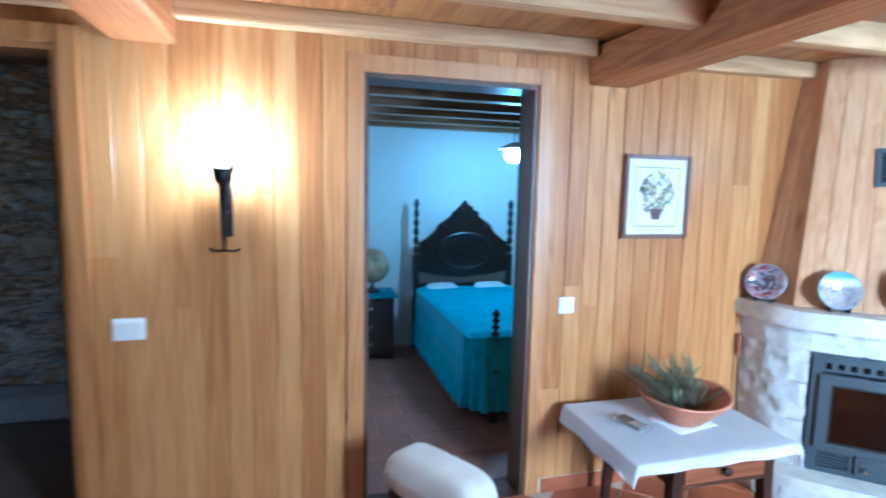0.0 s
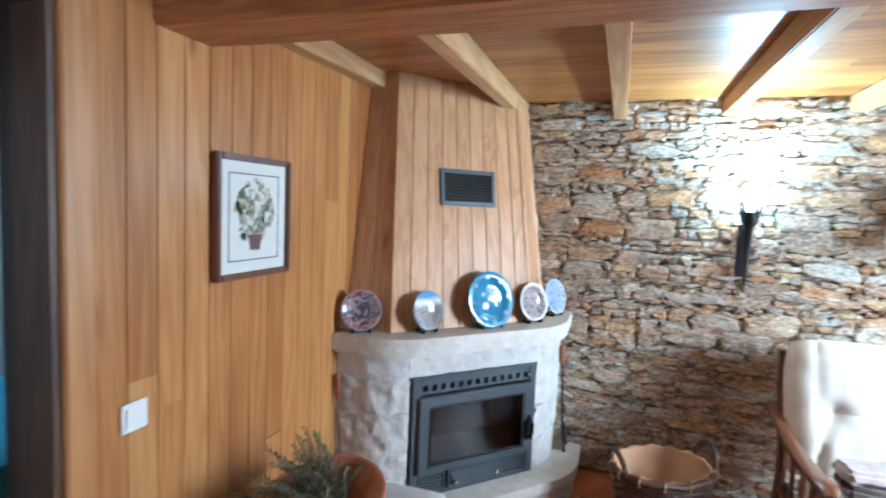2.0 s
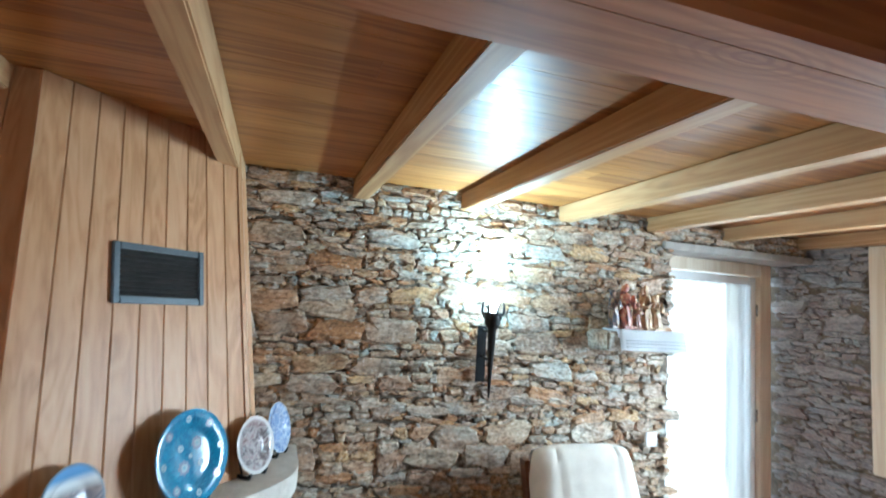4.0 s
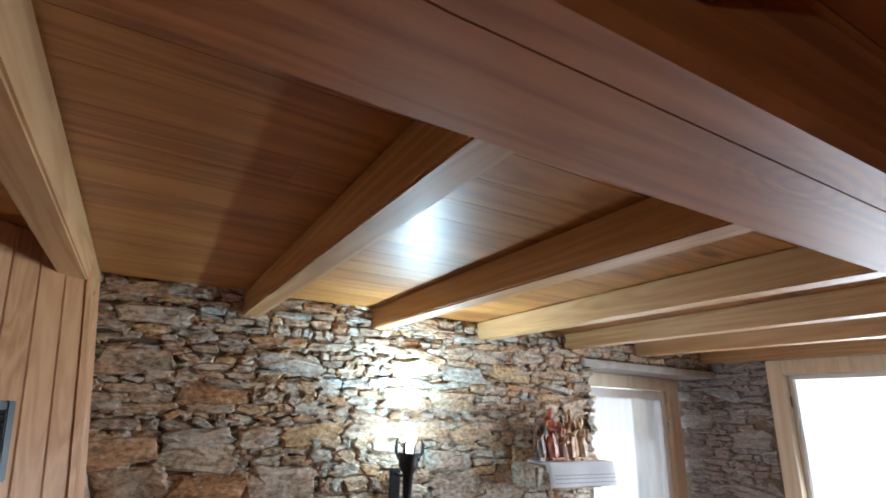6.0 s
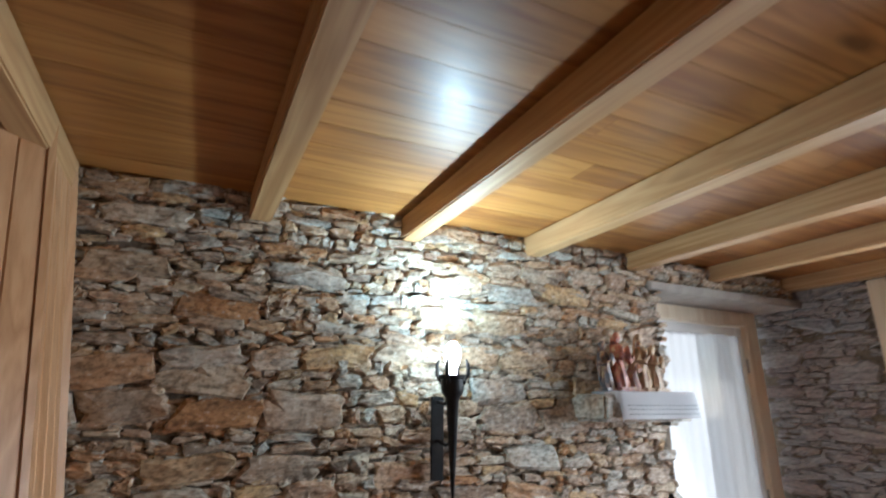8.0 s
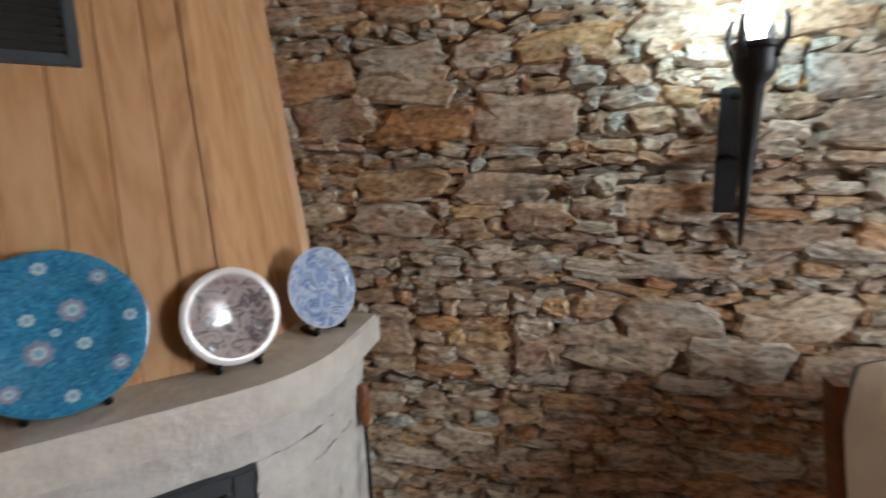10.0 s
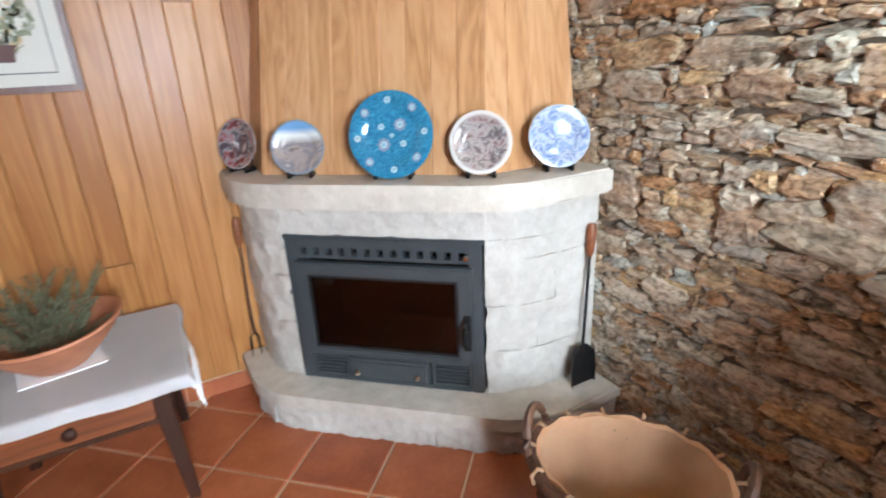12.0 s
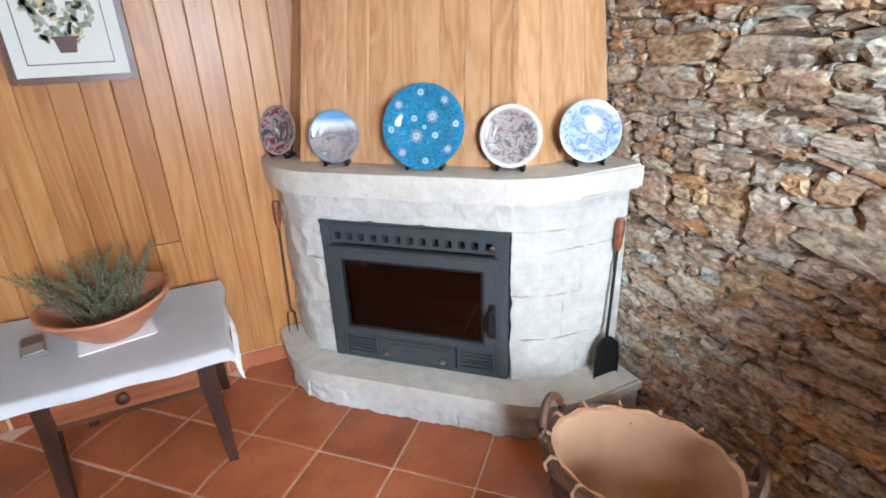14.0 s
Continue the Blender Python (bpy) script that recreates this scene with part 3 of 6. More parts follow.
bm = ring_frame(0.030, IW - 0.030, DZ0, DZ1, 0.085, IW - 0.085, DZ0 + 0.030, DZ1 - 0.048, -0.055, -0.02, 0.006)
door_ = part("stove_door", bm, stove_iron, insert)
bm = bmesh.new()
for a, b in (((0.085, DZ0 + 0.030), (0.094, DZ1 - 0.048)), ((IW - 0.094, DZ0 + 0.030), (IW - 0.085, DZ1 - 0.048))):
    box(bm, (a[0], -0.050, a[1]), (b[0], -0.03, b[1]))
box(bm, (0.094, -0.050, DZ1 - 0.057), (IW - 0.094, -0.03, DZ1 - 0.048))
box(bm, (0.094, -0.050, DZ0 + 0.030), (IW - 0.094, -0.03, DZ0 + 0.039))
part("glass_bead", bm, iron, door_)
k = Nodes("stove_glass")
k.put(Base_Color=(0.14, 0.125, 0.12, 1), Roughness=0.03)
k.b.inputs["Transmission Weight"].default_value = 1.0
stove_glass = k.mat
part("glass", boxed((0.094, -0.044, DZ0 + 0.039), (IW - 0.094, -0.039, DZ1 - 0.057)), stove_glass, door_, "smoke-darkened glass pane")
bm = bmesh.new()
tube(bm, [(IW - 0.052, -0.055, 0.21), (IW - 0.052, -0.078, 0.215), (IW - 0.054, -0.088, 0.24), (IW - 0.054, -0.088, 0.29), (IW - 0.052, -0.078, 0.305), (IW - 0.052, -0.055, 0.31)], [0.008, 0.009, 0.011, 0.011, 0.009, 0.008], 10)
box(bm, (IW - 0.066, -0.062, 0.19), (IW - 0.038, -0.05, 0.33), 0.004)
part("handle", bm, iron, door_, "black iron door handle", True)
# firebox behind
bm = bmesh.new()
box(bm, (0.03, 0.32, 0.0), (IW - 0.03, 0.34, IH - 0.02))
box(bm, (0.01, 0.05, 0.0), (0.03, 0.34, IH - 0.02))
box(bm, (IW - 0.03, 0.05, 0.0), (IW - 0.01, 0.34, IH - 0.02))
box(bm, (0.03, -0.02, 0.10), (IW - 0.03, 0.32, 0.118))
box(bm, (0.03, 0.012, IH - 0.085), (IW - 0.03, 0.32, IH - 0.09))
part("firebox", bm, plain("firebrick", (0.016, 0.011, 0.009), 0.9, speck=0.4, scale=12, bump=0.4, dist=0.01), insert, "near-black firebox lining")
# bottom row: two louvres and an ash drawer
def louvre(x0, x1):
    bm = bmesh.new()
    box(bm, (x0, -0.030, 0.018), (x0 + 0.010, 0.0, 0.120))
    box(bm, (x1 - 0.010, -0.030, 0.018), (x1, 0.0, 0.120))
    box(bm, (x0 + 0.010, -0.030, 0.108), (x1 - 0.010, 0.0, 0.120))
    box(bm, (x0 + 0.010, -0.030, 0.018), (x1 - 0.010, 0.0, 0.028))
    f = part("louvre", bm, stove_iron, insert)
    for i in range(5):
        z = 0.036 + i * 0.0155
        part("slat", boxed((-(x1 - x0) / 2 + 0.011, -0.004, -0.0045), ((x1 - x0) / 2 - 0.011, 0.004, 0.0045), 0, pose((x0 + x1) / 2, -0.020, z, 35, 0, 0)), stove_iron, f)
    # dark sheet in place of the shaded hollow behind the slats
    part("louvre_back", boxed((x0, 0.005, 0.018), (x1, 0.012, 0.12)), cavity_shade, f)
louvre(0.048, 0.196)
louvre(IW - 0.196, IW - 0.048)
bm = boxed((0.204, -0.045, 0.022), (IW - 0.204, 0.0, 0.118), 0.006)
box(bm, (0.222, -0.050, 0.038), (IW - 0.222, -0.043, 0.102), 0.003)
drawer = part("ash_drawer", bm, stove_iron, insert)
for x in (0.245, IW - 0.245):
    kb = lathe(bmesh.new(), [(0, 0), (0.006, 0), (0.006, 0.008), (0.012, 0.012), (0.012, 0.02), (0.007, 0.026), (0, 0.027)], 14)
    part("knob", kb, chrome, drawer, "chrome knob", True, pose(x, -0.049, 0.062, 90, 0, 0))
part("base_lip", boxed((0.02, -0.040, 0.119), (IW - 0.02, -0.0, 0.127), 0.002), stove_iron, insert)

# wood-clad hood: three tapering faces of boards
hood = thing("chimney_hood", (3.3, 2.6, 0.97), 0, "tapering chimney hood clad in narrow pine boards", "chimney hood")
HB_ = pose(-3.3, -2.6, -0.97)


def quad_boards(p0, p1, q0, q1, pitch, count_name, parent, inset=0.0, thick=0.014):
    """Boards across the face with bottom edge p0-p1 and top edge q0-q1."""
    p0, p1, q0, q1 = map(Vector, (p0, p1, q0, q1))
    nrm = (p1 - p0).cross(q0 - p0).normalized()
    n = max(1, round((p1 - p0).length / pitch))
    for i in range(n):
        a, b = i / n, (i + 1) / n
        g = 0.0003 / (p1 - p0).length
        c = 0.0034 / (p1 - p0).length
        bm = bmesh.new()
        lo, hi = [], []
        for f, d in ((a + g, -thick), (a + g, -0.0035), (a + g + c, 0), (b - g - c, 0), (b - g, -0.0035), (b - g, -thick)):
            lo.append(bm.verts.new(p0.lerp(p1, f) + nrm * d))
            hi.append(bm.verts.new(q0.lerp(q1, f) + nrm * d))
        for k in range(6):
            bm.faces.new((lo[k], lo[(k + 1) % 6], hi[(k + 1) % 6], hi[k]))
        bm.faces.new(lo)
        bm.faces.new(hi[::-1])
        bmesh.ops.transform(bm, matrix=HB_, verts=bm.verts)
        part(count_name, bm, pine_hood, parent)


ZB, ZT = 0.971, H - 0.002
BL, TL = Vector((2.976, 2.741, ZB)), Vector((3.173, 2.834, ZT))
BR, TR = Vector((3.578, 2.19, ZB)), Vector((3.690, 2.358, ZT))
LW, LWT = Vector((2.962, YN - 0.003, ZB)), Vector((3.176, YN - 0.003, ZT))
RW, RWT = Vector((XE - 0.003, 2.192, ZB)), Vector((XE - 0.003, 2.362, ZT))
bm = bmesh.new()
cl = lambda v: v + Vector((0.02, 0.02, 0))
lo = [bm.verts.new(cl(v)) for v in (LW - Vector((0, 0.02, 0)), BL, BR, RW - Vector((0.02, 0, 0)))] + [bm.verts.new((XE - 0.003, YN - 0.003, ZB))]
hi = [bm.verts.new(cl(v)) for v in (LWT - Vector((0, 0.02, 0)), TL, TR, RWT - Vector((0.02, 0, 0)))] + [bm.verts.new((XE - 0.003, YN - 0.003, ZT))]
for i in range(5):
    bm.faces.new((lo[i], lo[(i + 1) % 5], hi[(i + 1) % 5], hi[i]))
bm.faces.new(lo)
bm.faces.new(hi)
bmesh.ops.transform(bm, matrix=HB_, verts=bm.verts)
part("hood_core", bm, dark_wood, hood)
quad_boards(LW, BL, LWT, TL, 0.12, "hood_board", hood)
quad_boards(BL, BR, TL, TR, 0.088, "hood_board", hood)
quad_boards(BR, RW, TR, RWT, 0.095, "hood_board", hood)
# corner strips of the hood
def strip(p, q, w, d, parent, m):
    bm = bmesh.new()
    p, q = Vector(p), Vector(q)
    ring = [(-w, 0), (0, -w), (w, 0), (0, w)]
    a = [bm.verts.new(p + Vector((x + d[0], y + d[1], 0))) for x, y in ring]
    b = [bm.verts.new(q + Vector((x + d[0], y + d[1], 0))) for x, y in ring]
    for i in range(4):
        bm.faces.new((a[i], a[(i + 1) % 4], b[(i + 1) % 4], b[i]))
    bm.faces.new(a)
    bm.faces.new(b[::-1])
    bmesh.ops.transform(bm, matrix=HB_, verts=bm.verts)
    return part("corner_strip", bm, m, parent)
strip(BL, TL, 0.013, (0.004, 0.0), hood, pine_hood)
strip(BR, TR, 0.013, (0.0, 0.004), hood, pine_hood)
strip(RW, RWT, 0.016, (-0.013, 0.0), hood, pine_hood)

# grille high on the hood's front
nrm = (BR - BL).cross(TL - BL).normalized()
uu = (BR - BL).normalized()
vv = nrm.cross(uu).normalized()
gc = Vector((3.394, 2.538, 1.663))
gc = gc - nrm * ((gc - BL).dot(nrm))
gm = Matrix(((uu.x, vv.x, nrm.x, gc.x), (uu.y, vv.y, nrm.y, gc.y), (uu.z, vv.z, nrm.z, gc.z), (0, 0, 0, 1)))
grille = new("hood_vent_grille")
grille.matrix_basis = gm
tagged(grille, "dark grey metal warm-air grille set in the wooden hood", "vent grille")
gw, gh = 0.163, 0.094
bm = bmesh.new()
box(bm, (-gw, -gh, 0), (-gw + 0.022, gh, 0.014), 0.003)
box(bm, (gw - 0.022, -gh, 0), (gw, gh, 0.014), 0.003)
box(bm, (-gw + 0.022, gh - 0.022, 0), (gw - 0.022, gh, 0.0135), 0.003)
box(bm, (-gw + 0.022, -gh, 0), (gw - 0.022, -gh + 0.022, 0.0135), 0.003)
part("frame", bm, stove_iron, grille)
# backing and slats are coloured dark for the grille's shaded depth
part("backing", boxed((-gw + 0.02, -gh + 0.02, 0.0005), (gw - 0.02, gh - 0.02, 0.002)), cavity_shade, grille)
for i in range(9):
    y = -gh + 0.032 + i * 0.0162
    part("slat", boxed((-gw + 0.022, -0.0055, -0.001), (gw - 0.022, 0.0055, 0.001), 0, pose(0, y, 0.0075, 40, 0, 0)), cavity_shade, grille)

# ---- plates on the mantel ----
k = Nodes("plate_teal")
tc = k.coords((1, 1, 1))
vine = k.ramp(k.noise(tc, 60, 3, 0.6, 1.5), [(0.45, (0.038, 0.215, 0.36)), (0.52, (0.014, 0.09, 0.19)), (0.57, (0.045, 0.24, 0.39)), (0.72, (0.065, 0.29, 0.43))])
k.put(Base_Color=vine, Roughness=0.12)
k.b.inputs["Coat Weight"].default_value = 0.5
teal = k.mat


def scene_plate(name, rim, cols, scale, seed, blue_top=False):
    """Glazed plate with a painted centre, kept to loose patches of colour."""
    k = Nodes(name)
    v = k.coords((1, 1, 1))
    g = k.n("ShaderNodeVectorMath")
    g.operation = "LENGTH"
    k.link(v, g.inputs[0])
    sh = k.n("ShaderNodeMapping", Location=(seed, seed * 1.7, 0))
    k.link(v, sh.inputs[0])
    c = k.ramp(k.noise(sh.outputs[0], scale, 5, 0.6, 0.8), [(0.30 + 0.4 * i / (len(cols) - 1), c) for i, c in enumerate(cols)])
    if blue_top:
        sp = k.n("ShaderNodeSeparateXYZ")
        k.link(v, sp.inputs[0])
        c = k.mix(k.ramp(k.math("ADD", sp.outputs[1], 0.5), [(0.515, (0, 0, 0)), (0.54, (1, 1, 1))]), c, (0.70, 0.74, 0.74))
        c = k.mix(k.ramp(k.math("ADD", sp.outputs[1], 0.5), [(0.545, (0, 0, 0)), (0.565, (1, 1, 1))]), c, (0.16, 0.34, 0.60))
    edge = k.ramp(g.outputs["Value"], [(rim[0], (0, 0, 0)), (rim[0] + 0.004, (1, 1, 1))])
    k.put(Base_Color=k.mix(edge, c, rim[1]), Roughness=0.12)
    k.b.inputs["Coat Weight"].default_value = 0.5
    return k.mat


plate_specs = [
    ((2.930, 2.880), 0.094, (-0.80, -0.60), scene_plate("plate_red", (0.089, (0.34, 0.30, 0.31)), [(0.20, 0.045, 0.055), (0.04, 0.036, 0.042), (0.26, 0.06, 0.065), (0.30, 0.29, 0.31), (0.06, 0.055, 0.07), (0.10, 0.05, 0.06), (0.34, 0.33, 0.34)], 17, 3), "small glazed plate painted in red, grey and white"),
    ((3.083, 2.612), 0.094, (-0.50, -0.87), scene_plate("plate_landscape", (0.088, (0.20, 0.25, 0.31)), [(0.10, 0.09, 0.10), (0.36, 0.30, 0.28), (0.20, 0.19, 0.22), (0.58, 0.50, 0.46)], 15, 9, True), "glazed plate painted with a townscape under blue sky"),
    ((3.333, 2.369), 0.142, (-0.62, -0.78), teal, "large teal plate with flowers and vines"),
    ((3.563, 2.190), 0.101, (-0.60, -0.80), scene_plate("plate_brown", (0.088, (0.62, 0.59, 0.57)), [(0.10, 0.07, 0.07), (0.30, 0.22, 0.22), (0.40, 0.36, 0.35), (0.12, 0.09, 0.10), (0.44, 0.45, 0.46)], 26, 14), "white-rimmed plate with a brown printed scene"),
    ((3.812, 2.108), 0.102, (-0.43, -0.90), scene_plate("plate_blue", (0.098, (0.44, 0.48, 0.55)), [(0.42, 0.48, 0.58), (0.16, 0.25, 0.46), (0.46, 0.52, 0.62), (0.10, 0.17, 0.38), (0.50, 0.55, 0.62)], 24, 21), "blue and white patterned china plate"),
]
petal_white = plain("petal_white", (0.42, 0.52, 0.56), 0.15, speck=0.1, scale=120, bump=0)
petal_pink = plain("petal_pink", (0.24, 0.27, 0.36), 0.15, speck=0.25, scale=160, bump=0)
flower_eye = plain("flower_eye", (0.20, 0.36, 0.46), 0.15, speck=0.1, scale=120, bump=0)


def paint_flowers(plate, R):
    """Flowers in raised glaze: two large pink ones, small white ones round them and eight along the rim."""
    def height(r):
        r /= R
        return 0.004 if r < 0.52 else 0.004 + 0.004 * (r - 0.52) / 0.10 if r < 0.62 else 0.008 + 0.008 * (r - 0.62) / 0.08 if r < 0.70 else 0.016 + 0.006 * (r - 0.70) / 0.27

    spots = [(0.20, 0.24, 0.14, True), (-0.19, -0.21, 0.15, True), (-0.25, 0.20, 0.075, False), (0.27, -0.19, 0.075, False), (0.0, 0.0, 0.05, False)]
    spots += [(0.79 * math.cos(radians(5 + 45 * i)), 0.79 * math.sin(radians(5 + 45 * i)), 0.10 if i % 2 else 0.075, bool(i % 2)) for i in range(8)]
    for x, y, r, pink in spots:
        def blossom(size, lobes, lift):
            bm = bmesh.new()
            n = lobes * 4
            hub = bm.verts.new((x * R, y * R, height(math.hypot(x, y) * R) + lift))
            ring = []
            for i in range(n):
                q = size * R * (1 + 0.12 * math.cos(lobes * 2 * math.pi * i / n))
                px_, py_ = x * R + q * math.cos(2 * math.pi * i / n), y * R + q * math.sin(2 * math.pi * i / n)
                ring.append(bm.verts.new((px_, py_, height(math.hypot(px_, py_)) + lift)))
            for i in range(n):
                bm.faces.new((hub, ring[i], ring[(i + 1) % n]))
            return bm
        if pink:
            f = part("painted_flower", blossom(r, 8, 0.0007), petal_pink, plate, "dusky pink painted flower")
            part("petals", blossom(r * 0.55, 8, 0.0012), petal_white, f)
        else:
            f = part("painted_flower", blossom(r, 7, 0.0007), petal_white, plate, "white painted flower")
        part("eye", blossom(r * 0.28 if pink else r * 0.45, 6, 0.0017), flower_eye, f)


for (px, py), R, nd, mat, label in plate_specs:
    nd = Vector((nd[0], nd[1], 0)).normalized()
    lean = 14
    yaw = math.degrees(math.atan2(nd.x, -nd.y))
    bm = lathe(bmesh.new(), [(0, 0.004), (R * 0.52, 0.004), (R * 0.62, 0.008), (R * 0.70, 0.016), (R * 0.97, 0.022), (R, 0.0205), (R * 0.985, 0.018), (R * 0.72, 0.010), (R * 0.6, 0.0), (R * 0.55, -0.004), (R * 0.5, -0.001), (0, -0.001)], 48)
    zc = 0.9705 + R * math.cos(radians(lean)) + (0.009 if R < 0.13 else 0.001)
    plate = solid("decorative_plate", bm, mat, label, "plate", smooth=True, m=pose(px, py, zc, 90 - lean, 0, yaw), group="plates on the mantel")
    if mat is teal:
        paint_flowers(plate, R)
    st = thing("plate_stand", (px, py, 0.9705), yaw, "small black easel holding a plate on the mantel", "plate stand", "plate stands")
    for s in (-1, 1):
        bm = bmesh.new()
        w = R * 0.42
        back = R * 0.26
        tube(bm, [(s * w, -back * 0.2 - 0.036, 0.022), (s * w, -back * 0.2 - 0.030, 0.006), (s * w, 0.0, 0.007), (s * w * 0.9, back, 0.007)], 0.0075, 6)
        tube(bm, [(s * w, -0.006, 0.004), (s * w * 0.75, back + 0.01, R * 1.0)], 0.0035, 6)
        part("foot", bm, iron, st, smooth=True)
    part("crossbar", tube(bmesh.new(), [(-R * 0.40, back * 0.8, 0.012), (R * 0.40, back * 0.8, 0.012)], 0.004, 6), iron, st)

# ---- fire tools ----
shovel = thing("fire_shovel", (3.865, 2.006, 0.168), 0, "black iron fire shovel with a wooden handle standing on the hearth", "fire shovel")
top = Vector((0.065, 0.045, 0.60))
ax_ = top.normalized()
bm = tube(bmesh.new(), [ax_ * 0.12, ax_ * 0.50], 0.006, 8)
part("shaft", bm, iron, shovel, smooth=True)
bm = lathe(bmesh.new(), [(0, 0), (0.010, 0), (0.015, 0.02), (0.017, 0.06), (0.019, 0.10), (0.014, 0.118), (0, 0.12)], 14)
bmesh.ops.transform(bm, matrix=Matrix.Translation(ax_ * 0.49) @ ax_.to_track_quat("Z", "Y").to_matrix().to_4x4(), verts=bm.verts)
part("handle", bm, chestnut, shovel, "turned reddish wooden handle", True)
bm = bmesh.new()
sec = [(-0.055, -0.012), (-0.05, 0.0), (0.05, 0.0), (0.055, -0.012)]
rows = []
for z, s, dy in ((0.0, 1.0, -0.01), (0.06, 1.05, -0.004), (0.12, 0.95, 0.0), (0.145, 0.45, 0.004)):
    rows.append([bm.verts.new((x * s + ax_.x * z, ax_.y * z + dy + y, z)) for x, y in sec] + [bm.verts.new((x * s + ax_.x * z, ax_.y * z + dy + y + 0.003, z)) for x, y in sec[::-1]])
for a, b in zip(rows, rows[1:]):
    for i in range(8):
        bm.faces.new((a[i], a[(i + 1) % 8], b[(i + 1) % 8], b[i]))
bm.faces.new(rows[0])
bm.faces.new(rows[-1][::-1])
part("blade", bm, iron, shovel, "black shovel blade")
fork = thing("fire_fork", (2.850, 2.905, 0.168), 0, "rusty iron fire fork with a wooden handle leaning on the wall", "fire fork")
top = Vector((0.02, 0.055, 0.60))
ax_ = top.normalized()
part("shaft", tube(bmesh.new(), [ax_ * 0.10, ax_ * 0.50], 0.005, 8), plain("rusty_iron", (0.10, 0.045, 0.025), 0.7, 0.3, 0.3), fork, smooth=True)
bm = lathe(bmesh.new(), [(0, 0), (0.008, 0), (0.013, 0.02), (0.015, 0.06), (0.016, 0.10), (0.012, 0.118), (0, 0.12)], 14)
bmesh.ops.transform(bm, matrix=Matrix.Translation(ax_ * 0.49) @ ax_.to_track_quat("Z", "Y").to_matrix().to_4x4(), verts=bm.verts)
part("handle", bm, chestnut, fork, "turned reddish wooden handle", True)
for s in (-1, 1):
    part("prong", tube(bmesh.new(), [ax_ * 0.105, ax_ * 0.09 + Vector((s * 0.016, 0, 0)), ax_ * 0.05 + Vector((s * 0.018, 0, 0)), Vector((s * 0.018, 0, 0.001))], [0.005, 0.005, 0.004, 0.002], 6), iron, fork, smooth=True)

# ---- doorway trims ----
def casing(name, xa, xb, zt, label, lining, lining_label):
    w, d = 0.072, 0.016
    bm = bmesh.new()
    box(bm, (xa - w, YN - d, 0), (xa, YN + 0.019, zt + w), 0.004)
    box(bm, (xb, YN - d, 0), (xb + w, YN + 0.019, zt + w), 0.004)
    box(bm, (xa, YN - d + 0.001, zt), (xb, YN + 0.019, zt + w - 0.001), 0.004)
    solid(name, bm, pine_trim, label, "door frame", "structure")
    bm = bmesh.new()
    box(bm, (xa + 0.001, YN + 0.003, 0), (xa + 0.020, YN + WN + 0.01, zt))
    box(bm, (xb - 0.020, YN + 0.003, 0), (xb - 0.001, YN + WN + 0.01, zt))
    box(bm, (xa + 0.020, YN + 0.003, zt - 0.020), (xb - 0.020, YN + WN + 0.01, zt - 0.001))
    solid(name + "_lining", bm, lining, lining_label, "door frame", "structure")


casing("trim_bedroom_door", DOOR[0], DOOR[1], DOOR[2], "pine casing round the open bedroom doorway", wood("lining_wood", (0.15, 0.075, 0.036), (0.10, 0.046, 0.021), (0.05, 0.022, 0.011), along="z", vary=0.1, knots=False, rough=0.45), "dark-stained wooden lining of the bedroom doorway")
casing("trim_passage_door", PASS[0], PASS[1], PASS[2], "pine casing round the open passage doorway", pine_trim, "pine lining of the passage doorway")

# ---- picture ----
pic = thing("framed_picture", (2.292, YN, 1.503), 0, "framed flower print with a white mount and brown wooden frame", "picture")
pw, ph = 0.190, 0.208
bm = bmesh.new()
box(bm, (-pw, -0.028, -ph), (-pw + 0.022, -0.002, ph), 0.005)
box(bm, (pw - 0.022, -0.028, -ph), (pw, -0.002, ph), 0.005)
box(bm, (-pw + 0.022, -0.0275, ph - 0.022), (pw - 0.022, -0.002, ph), 0.005)
box(bm, (-pw + 0.022, -0.0275, -ph), (pw - 0.022, -0.002, -ph + 0.022), 0.005)
part("frame", bm, wood("picture_wood", (0.23, 0.085, 0.045), (0.15, 0.052, 0.028), (0.08, 0.026, 0.015), along="z", vary=0.1, knots=False), pic, "dark brown moulded frame")
mount = part("mount", boxed((-pw + 0.021, -0.014, -ph + 0.021), (pw - 0.021, -0.004, ph - 0.021)), plain("mount_card", (0.66, 0.65, 0.60), 0.8, speck=0.02, bump=0), pic)
ink = plain("grey_ink", (0.10, 0.10, 0.10), 0.8)
bm = bmesh.new()
a, b = pw - 0.062, ph - 0.060
box(bm, (-a, -0.0155, b - 0.004), (a, -0.014, b))
box(bm, (-a, -0.0155, -b), (a, -0.014, -b + 0.004))
box(bm, (-a, -0.0155, -b + 0.004), (-a + 0.003, -0.014, b - 0.004))
box(bm, (a - 0.003, -0.0155, -b + 0.004), (a, -0.014, b - 0.004))
part("ruled_border", bm, ink, mount, "thin dark ruled line")
rnd = random.Random(11)
leafcols = [plain("print_leaf", (0.23, 0.25, 0.17), 0.8, speck=0.3, scale=90), plain("print_flower", (0.56, 0.45, 0.27), 0.8, speck=0.2, scale=90), plain("print_bloom", (0.40, 0.40, 0.33), 0.8, speck=0.2, scale=90), plain("print_pot", (0.13, 0.075, 0.075), 0.8)]
bms = [bmesh.new() for _ in range(3)]
